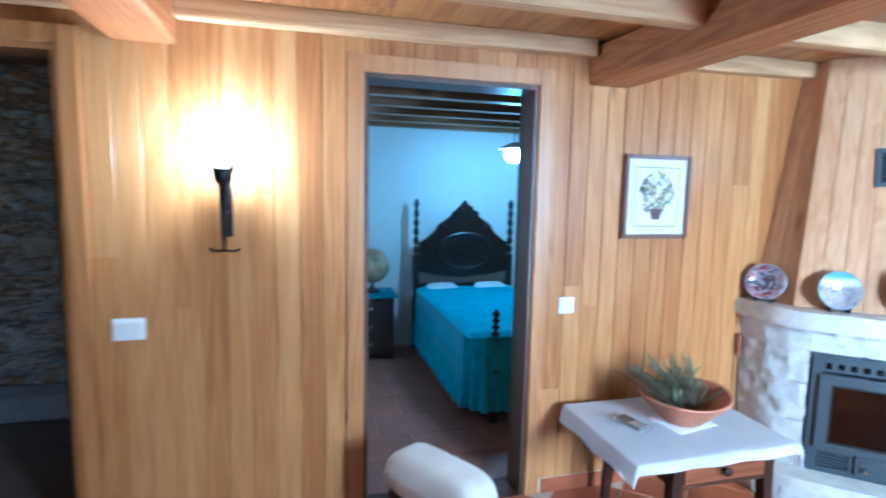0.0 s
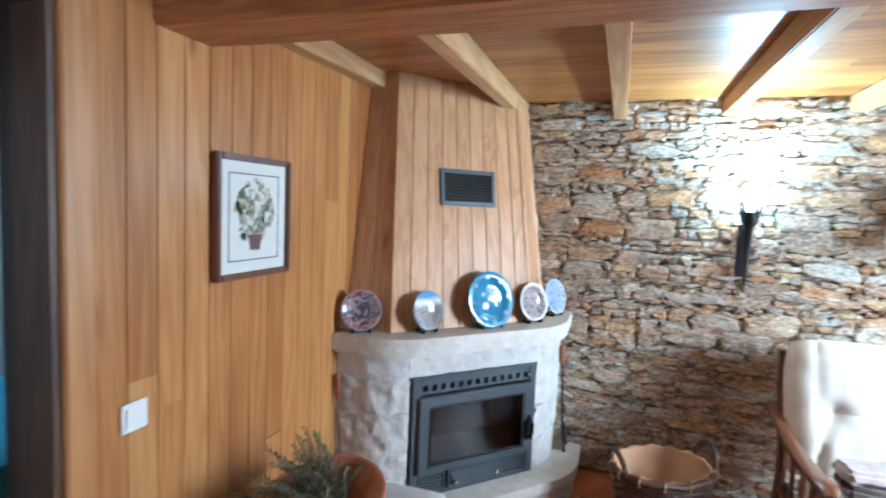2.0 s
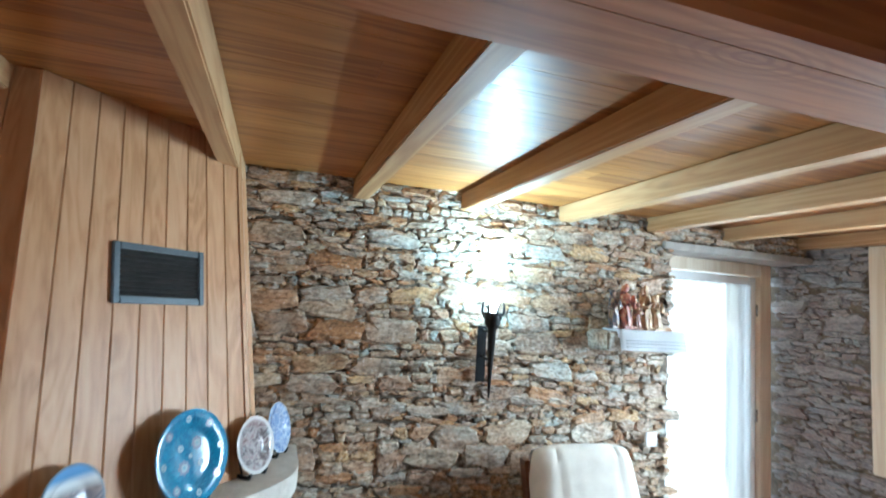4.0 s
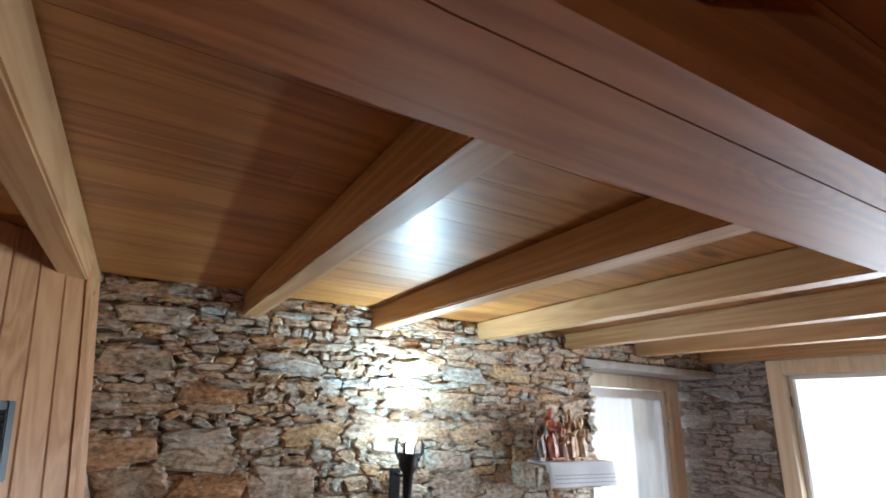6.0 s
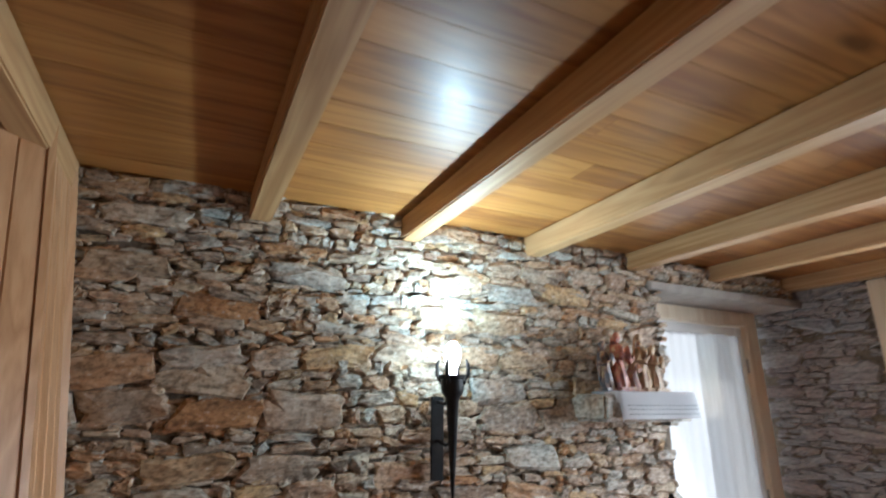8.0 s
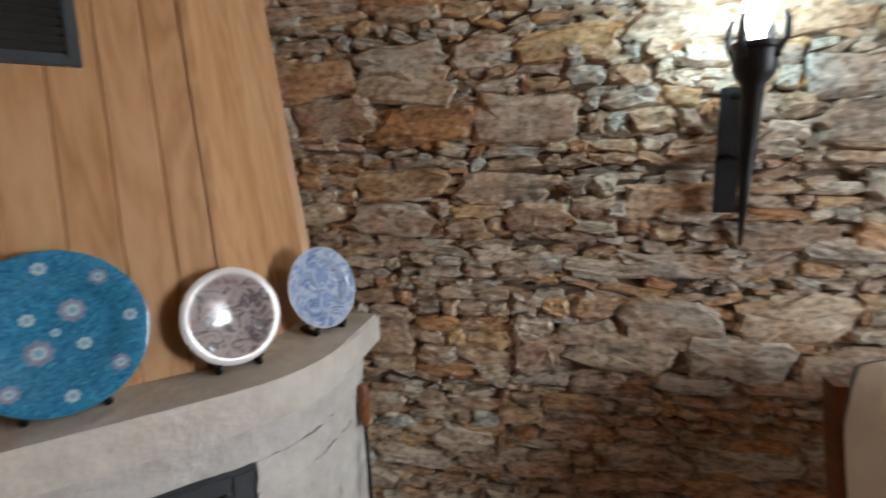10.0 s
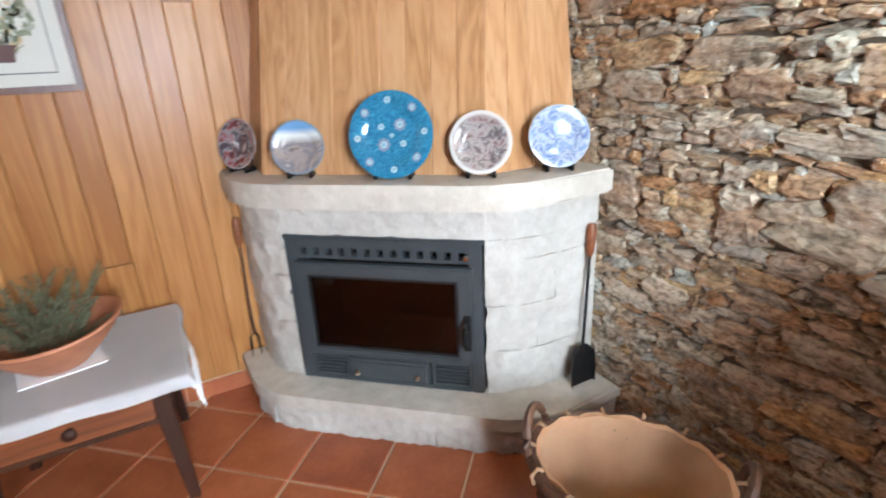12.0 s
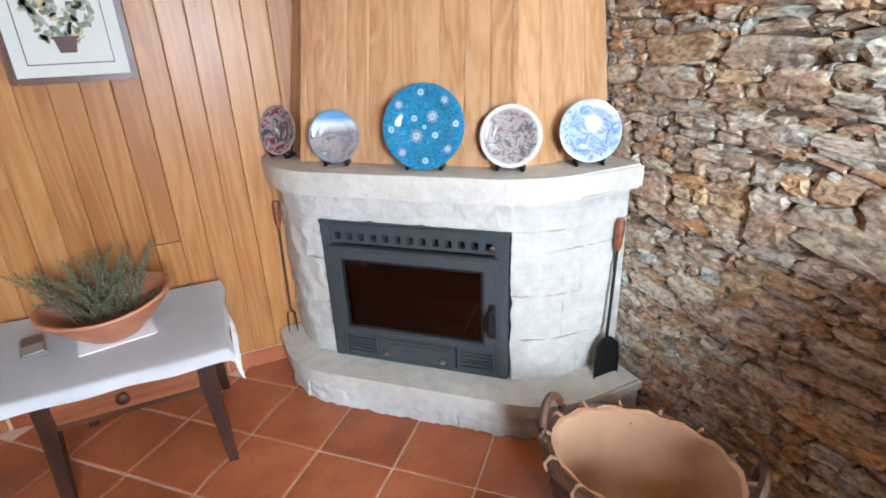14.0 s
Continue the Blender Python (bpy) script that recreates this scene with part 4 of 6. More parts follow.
for i in range(150):
    r, th = 0.094 * math.sqrt(rnd.random()), rnd.uniform(0, 2 * math.pi)
    cx, cz = r * math.cos(th), 0.022 + 1.15 * r * math.sin(th)
    rr, ro = rnd.uniform(0.007, 0.018), rnd.uniform(0, 3)
    bmx = bms[0 if i % 2 else (1 if i % 4 else 2)]
    d = -0.0152 - 0.0002 * (i % 5)
    vs = [bmx.verts.new((cx + rr * math.cos(ro) * math.cos(q) - 0.55 * rr * math.sin(ro) * math.sin(q), d, cz + rr * math.sin(ro) * math.cos(q) + 0.55 * rr * math.cos(ro) * math.sin(q))) for q in (j * math.pi / 4 for j in range(8))]
    bmx.faces.new(vs)
for bmx, mt in zip(bms, leafcols):
    tagged(part("printed_foliage", bmx, mt, mount), kind="stuff")
bm = bmesh.new()
bm.faces.new([bm.verts.new(p) for p in ((-0.034, -0.0165, -0.066), (0.034, -0.0165, -0.066), (0.024, -0.0165, -0.112), (-0.024, -0.0165, -0.112))])
box(bm, (-0.040, -0.0168, -0.068), (0.040, -0.0155, -0.060))
part("printed_pot", bm, leafcols[3], mount)

# ---- switches ----
def switch(x, z, w, h, n, label):
    s = thing("light_switch", (x, YN, z), 0, label, "light switch")
    part("plate", boxed((-w / 2, -0.009, -h / 2), (w / 2, 0.0, h / 2), 0.003), white_plastic, s)
    for i in range(n):
        a = -w / 2 + 0.010 + i * (w - 0.02) / n
        part("rocker", boxed((a + 0.001, -0.0035, -h / 2 + 0.011), (a + (w - 0.02) / n - 0.001, 0.0035, h / 2 - 0.011), 0.0015, pose(0, -0.0105, 0, 3, 0, 0)), white_plastic, s)
switch(1.826, 0.966, 0.080, 0.080, 1, "square white light switch on the pine wall")
switch(-0.091, 0.940, 0.118, 0.088, 2, "wide white double light switch on the pine wall")
socket_ = thing("wall_socket", (XE - 0.018, 0.10, 0.965), 0, "small white switch plate on the stone wall", "wall switch")
part("plate", boxed((-0.012, -0.038, -0.038), (0.0, 0.038, 0.038), 0.003), white_plastic, socket_)

# ---- torch-shaped wall lamps ----
bulb_glow = glow("lamp_bulb", (0.93, 0.97, 1.0), 26)


def torch(at, turn, label, foot, glowmat):
    t = thing("wall_lamp", at, turn, label, "wall lamp", "torch wall lamps")
    bm = bmesh.new()
    box(bm, (-0.028, -0.008, 0.06), (0.022, 0.0, 0.34), 0.003)
    part("back_plate", bm, iron, t)
    tip = 0.0
    bm = lathe(bmesh.new(), [(0, tip), (0.004, tip + 0.005), (0.012, 0.14), (0.022, 0.33), (0.034, 0.345), (0.040, 0.36), (0.040, 0.395), (0.046, 0.40), (0.046, 0.41), (0.030, 0.41), (0.030, 0.365), (0, 0.365)], 18)
    part("torch_body", bm, iron, t, "tapering black iron torch", True, pose(0, -0.120, 0))
    part("arm", tube(bmesh.new(), [(0, -0.006, 0.19), (0, -0.07, 0.18), (0, -0.112, 0.19)], 0.006, 8), iron, t, smooth=True)
    part("arm", tube(bmesh.new(), [(0, -0.006, 0.32), (0, -0.06, 0.315), (0, -0.100, 0.33)], 0.006, 8), iron, t, smooth=True)
    for i in range(4):
        a = math.pi / 4 + i * math.pi / 2
        c, s = math.cos(a), math.sin(a)
        bm = tube(bmesh.new(), [(0.040 * c, -0.120 + 0.040 * s, 0.38), (0.056 * c, -0.120 + 0.056 * s, 0.41), (0.056 * c, -0.120 + 0.056 * s, 0.445), (0.050 * c, -0.120 + 0.050 * s, 0.462)], [0.007, 0.007, 0.006, 0.003], 6)
        part("prong", bm, iron, t, smooth=True)
    if foot:
        part("scroll", tube(bmesh.new(), [(-0.06, -0.10, 0.012), (-0.045, -0.112, 0.0), (0, -0.12, 0.004), (0.045, -0.112, 0.0), (0.06, -0.10, 0.012)], 0.006, 6), iron, t, smooth=True)
    b = part("bulb", lathe(bmesh.new(), [(0, 0.40), (0.014, 0.40), (0.015, 0.43), (0.026, 0.455), (0.030, 0.48), (0.025, 0.505), (0.012, 0.522), (0, 0.525)], 16), glowmat, t, "glowing white bulb", True, pose(0, -0.120, 0))
    b.visible_shadow = False
    return t


torch((XE - 0.022, 1.145, 1.20), -90, "black wrought-iron torch wall lamp on the stone wall, switched on", False, bulb_glow)
lamp_n = torch((0.285, YN, 1.26), 0, "black wrought-iron torch wall lamp on the pine wall, switched on", True, bulb_glow)
lamp_n.matrix_basis = pose(0.285, YN, 1.26) @ Matrix.Diagonal((0.9, 0.9, 0.78, 1))

# ---- side table with cloth, bowl and herbs ----
table = thing("side_table", (2.20, 2.63, 0), 0, "small dark wooden side table with one reddish drawer", "table")
TX, TY, TZ = 0.37, 0.27, 0.478
part("tabletop", boxed((-TX, -TY, TZ - 0.02), (TX, TY, TZ), 0.004), dark_wood_x, table)
for sx in (-1, 1):
    for sy in (-1, 1):
        bm = bmesh.new()
        x, y = 0.075 + sx * (TX - 0.140), sy * (TY - 0.050)
        a = [bm.verts.new((x + i * 0.024, y + j * 0.024, TZ - 0.02)) for i, j in ((-1, -1), (1, -1), (1, 1), (-1, 1))]
        c = [bm.verts.new((x + i * 0.024, y + j * 0.024, TZ - 0.16)) for i, j in ((-1, -1), (1, -1), (1, 1), (-1, 1))]
        b = [bm.verts.new((x + sx * 0.02 + i * 0.016, y + sy * 0.012 + j * 0.016, 0.0)) for i, j in ((-1, -1), (1, -1), (1, 1), (-1, 1))]
        for p, q in ((a, c), (c, b)):
            for i in range(4):
                bm.faces.new((p[i], p[(i + 1) % 4], q[(i + 1) % 4], q[i]))
        bm.faces.new(a)
        bm.faces.new(b)
        part("leg", bm, dark_wood, table)
part("back_apron", boxed((-TX + 0.22, TY - 0.06, TZ - 0.15), (TX - 0.07, TY - 0.04, TZ - 0.021)), dark_wood_x, table)
for sx in (-1, 1):
    part("side_apron", boxed((0.075 + sx * (TX - 0.125) - 0.010, -TY + 0.07, TZ - 0.15), (0.075 + sx * (TX - 0.125) + 0.010, TY - 0.07, TZ - 0.021)), dark_wood_x, table)
part("front_rail", boxed((-TX + 0.24, -TY + 0.026, TZ - 0.162), (TX - 0.09, -TY + 0.050, TZ - 0.142), 0.002), dark_wood_x, table)
dr = part("drawer", boxed((-TX + 0.242, -TY + 0.022, TZ - 0.140), (TX - 0.092, -TY + 0.044, TZ - 0.024), 0.003), chestnut, table, "reddish worn drawer front")
part("knob", lathe(bmesh.new(), [(0, 0), (0.010, 0), (0.009, 0.012), (0.018, 0.018), (0.020, 0.026), (0.014, 0.032), (0, 0.034)], 16), dark_wood, dr, "dark turned knob", True, pose(0.065, -TY + 0.022, TZ - 0.092, 90, 0, 0))

k = Nodes("white_cloth")
v_ = k.coords((1, 1, 1))
wv = k.math("ADD", k.noise(k.coords((900, 60, 60)), 1, 2), k.noise(k.coords((60, 900, 60)), 1, 2))
k.put(Base_Color=k.ramp(k.noise(v_, 9, 4), [(0.3, (0.86, 0.88, 0.91)), (0.7, (0.91, 0.92, 0.94))]), Roughness=0.9)
k.b.inputs["Sheen Weight"].default_value = 0.2
k.bump(wv, 0.3, 0.001)
cloth = k.mat


def draped(x0, x1, y0, y1, z, drops, seed, n=56):
    """A cloth over a rectangle; drops: how far it hangs beyond the -x, +x, -y, +y edges. Folds where it hangs."""
    bm = bmesh.new()
    dl, dr_, df, db = drops
    us = [x0 - dl + (x1 - x0 + dl + dr_) * i / n for i in range(n + 1)]
    vs = [y0 - df + (y1 - y0 + df + db) * i / n for i in range(n + 1)]
    g = []
    for i, u in enumerate(us):
        row = []
        for j, w in enumerate(vs):
            ox = max(x0 - u, 0) + max(u - x1, 0)
            oy = max(y0 - w, 0) + max(w - y1, 0)
            o = math.hypot(ox, oy)
            cx, cy = min(max(u, x0), x1), min(max(w, y0), y1)
            wave = 0.005 * math.sin(u * 26 + seed) * min(1, oy / 0.05) + 0.006 * math.sin(w * 24 + seed) * min(1, ox / 0.05)
            out = 0.012 * (1 - math.exp(-o / 0.02)) + 0.10 * o + wave
            dx = (u - cx) / o if o > 1e-6 else 0
            dy = (w - cy) / o if o > 1e-6 else 0
            zz = z + 0.0025 * noise.noise(Vector((u * 7, w * 7, seed))) + 0.001 - max(0.0, o - 0.006) * 0.97
            row.append(bm.verts.new((cx + dx * out, cy + dy * out, zz)))
        g.append(row)
    for i in range(n):
        for j in range(n):
            bm.faces.new((g[i][j], g[i + 1][j], g[i + 1][j + 1], g[i][j + 1]))
    r = bmesh.ops.solidify(bm, geom=bm.faces[:], thickness=0.002)
    return bm


tc_ = thing("tablecloth", (2.20, 2.63, TZ + 0.003), 0, "white woven cloth with fringed ends spread over the side table", "tablecloth")
part("cloth", draped(-TX - 0.02, TX + 0.02, -TY - 0.030, TY + 0.015, 0.004, (0.09, 0.035, 0.044, 0.0), 2.0), cloth, tc_, smooth=True)
bm = bmesh.new()
rnd = random.Random(3)
for i in range(64):
    y = -TY - 0.030 + 0.32 * rnd.random() ** 2.2
    x = TX + 0.036
    z0 = -0.028
    L = rnd.uniform(0.06, 0.095)
    tube(bm, [(x, y, z0), (x + rnd.uniform(0, 0.012), y + rnd.uniform(-0.006, 0.006), z0 - L * 0.5), (x + rnd.uniform(0, 0.016), y + rnd.uniform(-0.014, 0.014), z0 - L)], [0.0022, 0.002, 0.0012], 4)
tagged(part("fringe", bm, cloth, tc_, "knotted white fringe"), kind="stuff")

clay = plain("terracotta_bowl", (0.40, 0.135, 0.062), 0.55, speck=0.16, scale=14, bump=0.2, tint=(0.52, 0.22, 0.12))
BX, BY, BZ = 2.245, 2.62, TZ + 0.011
under = solid("bowl_mat", boxed((-0.115, -0.09, 0), (0.115, 0.09, 0.004), 0.0015), cloth, "small white folded mat under the bowl", "mat", m=pose(BX, BY, BZ - 0.003, 0, 0, 12))
bm = lathe(bmesh.new(), [(0, 0.0), (0.085, 0.0), (0.095, 0.006), (0.150, 0.060), (0.205, 0.115), (0.222, 0.142), (0.231, 0.146), (0.236, 0.154), (0.231, 0.163), (0.219, 0.161), (0.205, 0.140), (0.140, 0.062), (0.085, 0.016), (0, 0.012)], 48, squash=0.86)
for v in bm.verts:
    v.co.z += (0.018 * (v.co.x / 0.236) ** 2 + 0.012 * v.co.x / 0.236) * (v.co.z / 0.16)
    v.co.x, v.co.y, v.co.z = v.co.x * 0.87, v.co.y * 0.95, v.co.z * 0.80
bowl = solid("terracotta_bowl", bm, clay, "wide terracotta bowl holding dried herb sprigs on the table", "bowl", smooth=True, m=pose(BX, BY, BZ + 0.002, 0, 0, 8))
leafm = plain("rosemary_leaf", (0.085, 0.10, 0.05), 0.75, speck=0.3, scale=40, tint=(0.19, 0.20, 0.115))
stemm = plain("rosemary_stem", (0.16, 0.11, 0.06), 0.8, speck=0.2)
herbs = thing("herb_sprigs", (BX, BY, BZ + 0.035), 0, "dried grey-green rosemary sprigs standing in the bowl", "dried herbs")
rnd = random.Random(8)
for s in range(56):
    bm = bmesh.new()
    base = Vector((rnd.uniform(-0.07, 0.09), rnd.uniform(-0.06, 0.06), rnd.uniform(0.0, 0.03)))
    side = -1 if rnd.random() < 0.62 else 1
    tipv = Vector((side * rnd.uniform(0.03, 0.20) * (1.0 if side < 0 else 0.75), rnd.uniform(-0.05, 0.21), rnd.uniform(0.10, 0.225)))
    tip = base + tipv
    mid = base.lerp(tip, 0.5) + Vector((0, 0, 0.03 + rnd.uniform(-0.01, 0.02)))
    pts = [(1 - t) ** 2 * base + 2 * t * (1 - t) * mid + t * t * tip for t in (i / 6 for i in range(7))]
    tube(bm, pts, [0.0028 - 0.0003 * i for i in range(7)], 4)
    sp = part("stem", bm, stemm, herbs)
    bm = bmesh.new()
    nl = rnd.randint(44, 64)
    for i in range(nl):
        t = 0.12 + 0.88 * i / nl
        j = min(5, int(t * 6))
        p = pts[j].lerp(pts[j + 1], t * 6 - j)
        ax_ = (pts[j + 1] - pts[j]).normalized()
        th = i * 2.4 + rnd.uniform(-0.3, 0.3)
        u = ax_.orthogonal().normalized()
        w = ax_.cross(u)
        d = (u * math.cos(th) + w * math.sin(th)) * 0.8 + ax_ * 0.9
        d.normalize()
        L = rnd.uniform(0.017, 0.030) * (1.15 - 0.45 * t)
        sd = d.cross(ax_).normalized() * 0.0030
        up = d.cross(sd).normalized() * 0.0009
        a = [bm.verts.new(p), bm.verts.new(p + d * L * 0.5 + sd), bm.verts.new(p + d * L), bm.verts.new(p + d * L * 0.5 - sd), bm.verts.new(p + d * L * 0.5 + up)]
        for q in ((0, 1, 4), (1, 2, 4), (2, 3, 4), (3, 0, 4)):
            bm.faces.new([a[m] for m in q])
    tagged(part("leaves", bm, leafm, sp), kind="stuff")
phone = thing("phone", (2.000, 2.650, TZ + 0.0075), 15, "small grey mobile phone lying on the tablecloth", "phone")
part("body", boxed((-0.036, -0.075, 0), (0.036, 0.075, 0.017), 0.007), plain("grey_plastic", (0.26, 0.25, 0.23), 0.4, speck=0.05), phone)
part("screen", boxed((-0.029, -0.005, 0.0165), (0.029, 0.063, 0.0176)), plain("dark_screen", (0.10, 0.095, 0.09), 0.12, speck=0.02, bump=0), phone, "dark glossy screen")
part("keypad", boxed((-0.027, -0.064, 0.0165), (0.027, -0.014, 0.0175)), plain("pale_keys", (0.30, 0.29, 0.28), 0.5), phone)

# ---- log basket ----
basket = thing("log_basket", (3.545, 1.490, 0), 122, "round brown wicker basket with a beige cloth lining and loop handles", "basket")
wick = wood("wicker", (0.20, 0.10, 0.055), (0.13, 0.06, 0.035), (0.06, 0.028, 0.018), along="z", vary=0.5, island=True, knots=False, rough=0.55)
linen = plain("beige_linen", (0.90, 0.55, 0.32), 0.95, speck=0.08, scale=9, bump=0.4, dist=0.006, tint=(0.93, 0.66, 0.42))
cord = plain("basket_cord", (0.48, 0.29, 0.17), 0.8, speck=0.15)
A, B, HZ = 0.258, 0.200, 0.325


def oval(a, b, z, n=48, wob=0.0, seed=0):
    return [Vector((a * math.cos(2 * math.pi * i / n), b * math.sin(2 * math.pi * i / n), z + wob * math.sin(i * 5.1 + seed))) for i in range(n)]


bm = bmesh.new()
nlev = 15
for i in range(nlev):
    t = i / nlev
    s = 0.72 + 0.28 * t ** 0.8
    ring = oval(A * s - 0.008, B * s - 0.008, 0.012 + HZ * 0.92 * t, 40, 0.004, i)
    for j, p in enumerate(ring):
        q = 1 + 0.02 * (1 if (i + j) % 2 else -1)
        p.x *= q
        p.y *= q
    tube(bm, ring + [ring[0]], 0.0135, 6)
tagged(part("wicker_weave", bm, wick, basket, "woven brown wicker sides", True), kind="stuff")
bm = bmesh.new()
ring = oval(A, B, HZ - 0.006, 48, 0.004)
tube(bm, ring + [ring[0]], 0.017, 8)
part("rim", bm, wick, basket, "thick brown wicker rim", True)
for s in (-1, 1):
    bm = bmesh.new()
    pts = [(s * (A - 0.01 + 0.02 * math.sin(math.pi * q)), 0.075 * math.cos(math.pi * q), HZ + 0.095 * math.sin(math.pi * q)) for q in (i / 12 for i in range(13))]
    tube(bm, pts, 0.0125, 8)
    part("loop_handle", bm, wick, basket, "bent wicker loop handle", True)
bm = bmesh.new()
rings = []
for t, sc, z in ((0, 0.965, HZ + 0.013), (1, 0.915, HZ + 0.008), (2, 0.86, HZ - 0.05), (3, 0.76, HZ * 0.62), (4, 0.62, HZ * 0.28), (5, 0.52, 0.065), (6, 0.3, 0.05)):
    rings.append([bm.verts.new(p + Vector((0, 0, 0.006 * math.sin(i * 1.9 + t)))) for i, p in enumerate(oval(A * sc * (0.985), B * sc * 0.985, z, 48))])
for i, p in enumerate(rings[3] + rings[4]):
    p.co *= 1 + 0.05 * noise.noise(p.co * 12)
for a, b in zip(rings, rings[1:]):
    for i in range(48):
        bm.faces.new((a[i], a[(i + 1) % 48], b[(i + 1) % 48], b[i]))
bm.faces.new(rings[-1])
bmesh.ops.solidify(bm, geom=bm.faces[:], thickness=0.003)
part("lining", bm, linen, basket, "beige cloth lining", True)
for i in range(14):
    a = 2 * math.pi * (i + 0.5) / 14
    c, s = math.cos(a), math.sin(a)
    bm = tube(bmesh.new(), [(A * 0.95 * c, B * 0.95 * s, HZ + 0.012), (A * 1.02 * c, B * 1.02 * s, HZ + 0.018), (A * 1.085 * c, B * 1.085 * s, HZ - 0.004), (A * 1.06 * c, B * 1.06 * s, HZ - 0.030)], 0.0055, 6)
    part("tie", bm, cord, basket, smooth=True)

# ---- armchair ----
k = Nodes("cream_upholstery")
f_ = k.noise(k.coords(), 8, 5, 0.6)
k.put(Base_Color=k.ramp(f_, [(0.3, (0.60, 0.54, 0.46)), (0.7, (0.70, 0.65, 0.57))]), Roughness=0.85)
k.b.inputs["Sheen Weight"].default_value = 0.25
k.bump(k.math("ADD", k.noise(k.coords(), 240, 3), f_), 0.25, 0.003)
cream = k.mat


def cushion(w, h, d, tufts, seed, roll=0.0, n=30, m2=34):
    """A padded slab, x across, z along its length, y thickness; pulled in at the tufts, wrinkled between them."""
    bm = bmesh.new()
    sides = []
    for face in (-1, 1):
        g = []
        for i in range(n + 1):
            row = []
            for j in range(m2 + 1):
                u, v = -1 + 2 * i / n, -1 + 2 * j / m2
                e = (1 - abs(u) ** 5) * (1 - abs(v) ** 6)
                x = u * w / 2 * (1 - (0.11 if v > 0 else 0.05) * abs(v) ** 4)
                z = v * h / 2 * (1 - (0.08 if v > 0 else 0.04) * abs(u) ** 4)
                th = d / 2 * max(0, e) ** 0.45
                if face < 0:
                    for tx, tz in tufts:
                        q = math.hypot((x - tx) / 0.05, (z - tz) / 0.05)
                        th -= d * 0.20 * math.exp(-q * q)
                        if z < tz:
                            th -= 0.012 * math.exp(-((x - tx - (tz - z) * 0.28 * (1 if tx > 0 else -1)) / 0.016) ** 2) * min(1, (tz - z) / 0.03)
                    if tufts:
                        th -= 0.012 * math.exp(-((z - tufts[0][1]) / 0.018) ** 2) * (1 if abs(x) < abs(tufts[0][0]) else 0.2)
                        th -= 0.010 * math.exp(-((abs(x) - 0.155) / 0.012) ** 2)
                    th += 0.006 * noise.noise(Vector((x * 14, z * 9, seed)))
                th += roll * max(0, v - 0.55) * (1 if face < 0 else 0.2)
                row.append(bm.verts.new((x, face * th, z)))
            g.append(row)
        for i in range(n):
            for j in range(m2):
                q = (g[i][j], g[i + 1][j], g[i + 1][j + 1], g[i][j + 1])
                bm.faces.new(q if face < 0 else q[::-1])
        sides.append(g)
    bmesh.ops.remove_doubles(bm, verts=bm.verts, dist=0.0008)
    return bm


# the chair's own axes: it faces -y, x across
chair = thing("armchair", (3.345, 0.672, 0), -90, "wooden-framed armchair with thick tufted cream cushions", "armchair")
chair.matrix_basis = chair.matrix_basis @ Matrix.Diagonal((1.05, 1, 0.985, 1))
part("seat_cushion", cushion(0.50, 0.54, 0.15, [], 3), cream, chair, "cream seat cushion", True, pose(0, -0.08, 0.40, 86, 0, 0))
part("back_cushion", cushion(0.55, 0.66, 0.17, [(-0.10, -0.02), (0.10, -0.02)], 5, 0.05), cream, chair, "tufted cream back cushion", True, pose(0, 0.33, 0.70, -21, 0, 0))
red_wood = wood("armchair_wood", (0.26, 0.105, 0.048), (0.185, 0.066, 0.028), (0.10, 0.033, 0.014), along="y", vary=0.1, knots=False, rough=0.32)
for s in (-1, 1):
    bm = bmesh.new()
    prof = [(0.42, 0.66), (0.30, 0.625), (0.10, 0.59), (-0.10, 0.585), (-0.26, 0.60), (-0.34, 0.605), (-0.385, 0.585)]
    wid = [0.020, 0.024, 0.028, 0.033, 0.036, 0.034, 0.022]
    rings = []
    for (y, z), w in zip(prof, wid):
        rings.append([bm.verts.new((s * 0.295 + i * w, y, z + j * 0.014)) for i, j in ((-1, -1), (1, -1), (1, 0.6), (0.7, 1), (-0.7, 1), (-1, 0.6))])
    for a, b in zip(rings, rings[1:]):
        for i in range(6):
            bm.faces.new((a[i], a[(i + 1) % 6], b[(i + 1) % 6], b[i]))
    bm.faces.new(rings[0])
    bm.faces.new(rings[-1][::-1])
    part("armrest", bm, red_wood, chair, "curved wooden armrest", True)
    part("front_leg", boxed((s * 0.295 - 0.021, -0.29, 0), (s * 0.295 + 0.021, -0.235, 0.575), 0.006), red_wood, chair)
    bm = bmesh.new()
    ring_pts = [(0.36, 0.0), (0.33, 0.20), (0.29, 0.36), (0.36, 0.62), (0.455, 0.94)]
    rings = []
    for y, z in ring_pts:
        rings.append([bm.verts.new((s * 0.268 + i * 0.013, y + j * 0.026, z)) for i, j in ((-1, -1), (1, -1), (1, 1), (-1, 1))])
    for a, b in zip(rings, rings[1:]):
        for i in range(4):
            bm.faces.new((a[i], a[(i + 1) % 4], b[(i + 1) % 4], b[i]))
    bm.faces.new(rings[0])
    bm.faces.new(rings[-1][::-1])
    part("back_post", bm, red_wood, chair)
    part("side_rail", boxed((s * 0.270 - 0.012, -0.24, 0.28), (s * 0.270 + 0.012, 0.33, 0.34), 0.004), red_wood, chair)
    for i in range(3):
        part("side_spindle", boxed((s * 0.292 - 0.008, -0.10 + i * 0.13, 0.33), (s * 0.292 + 0.008, -0.075 + i * 0.13, 0.582), 0.003), red_wood, chair)
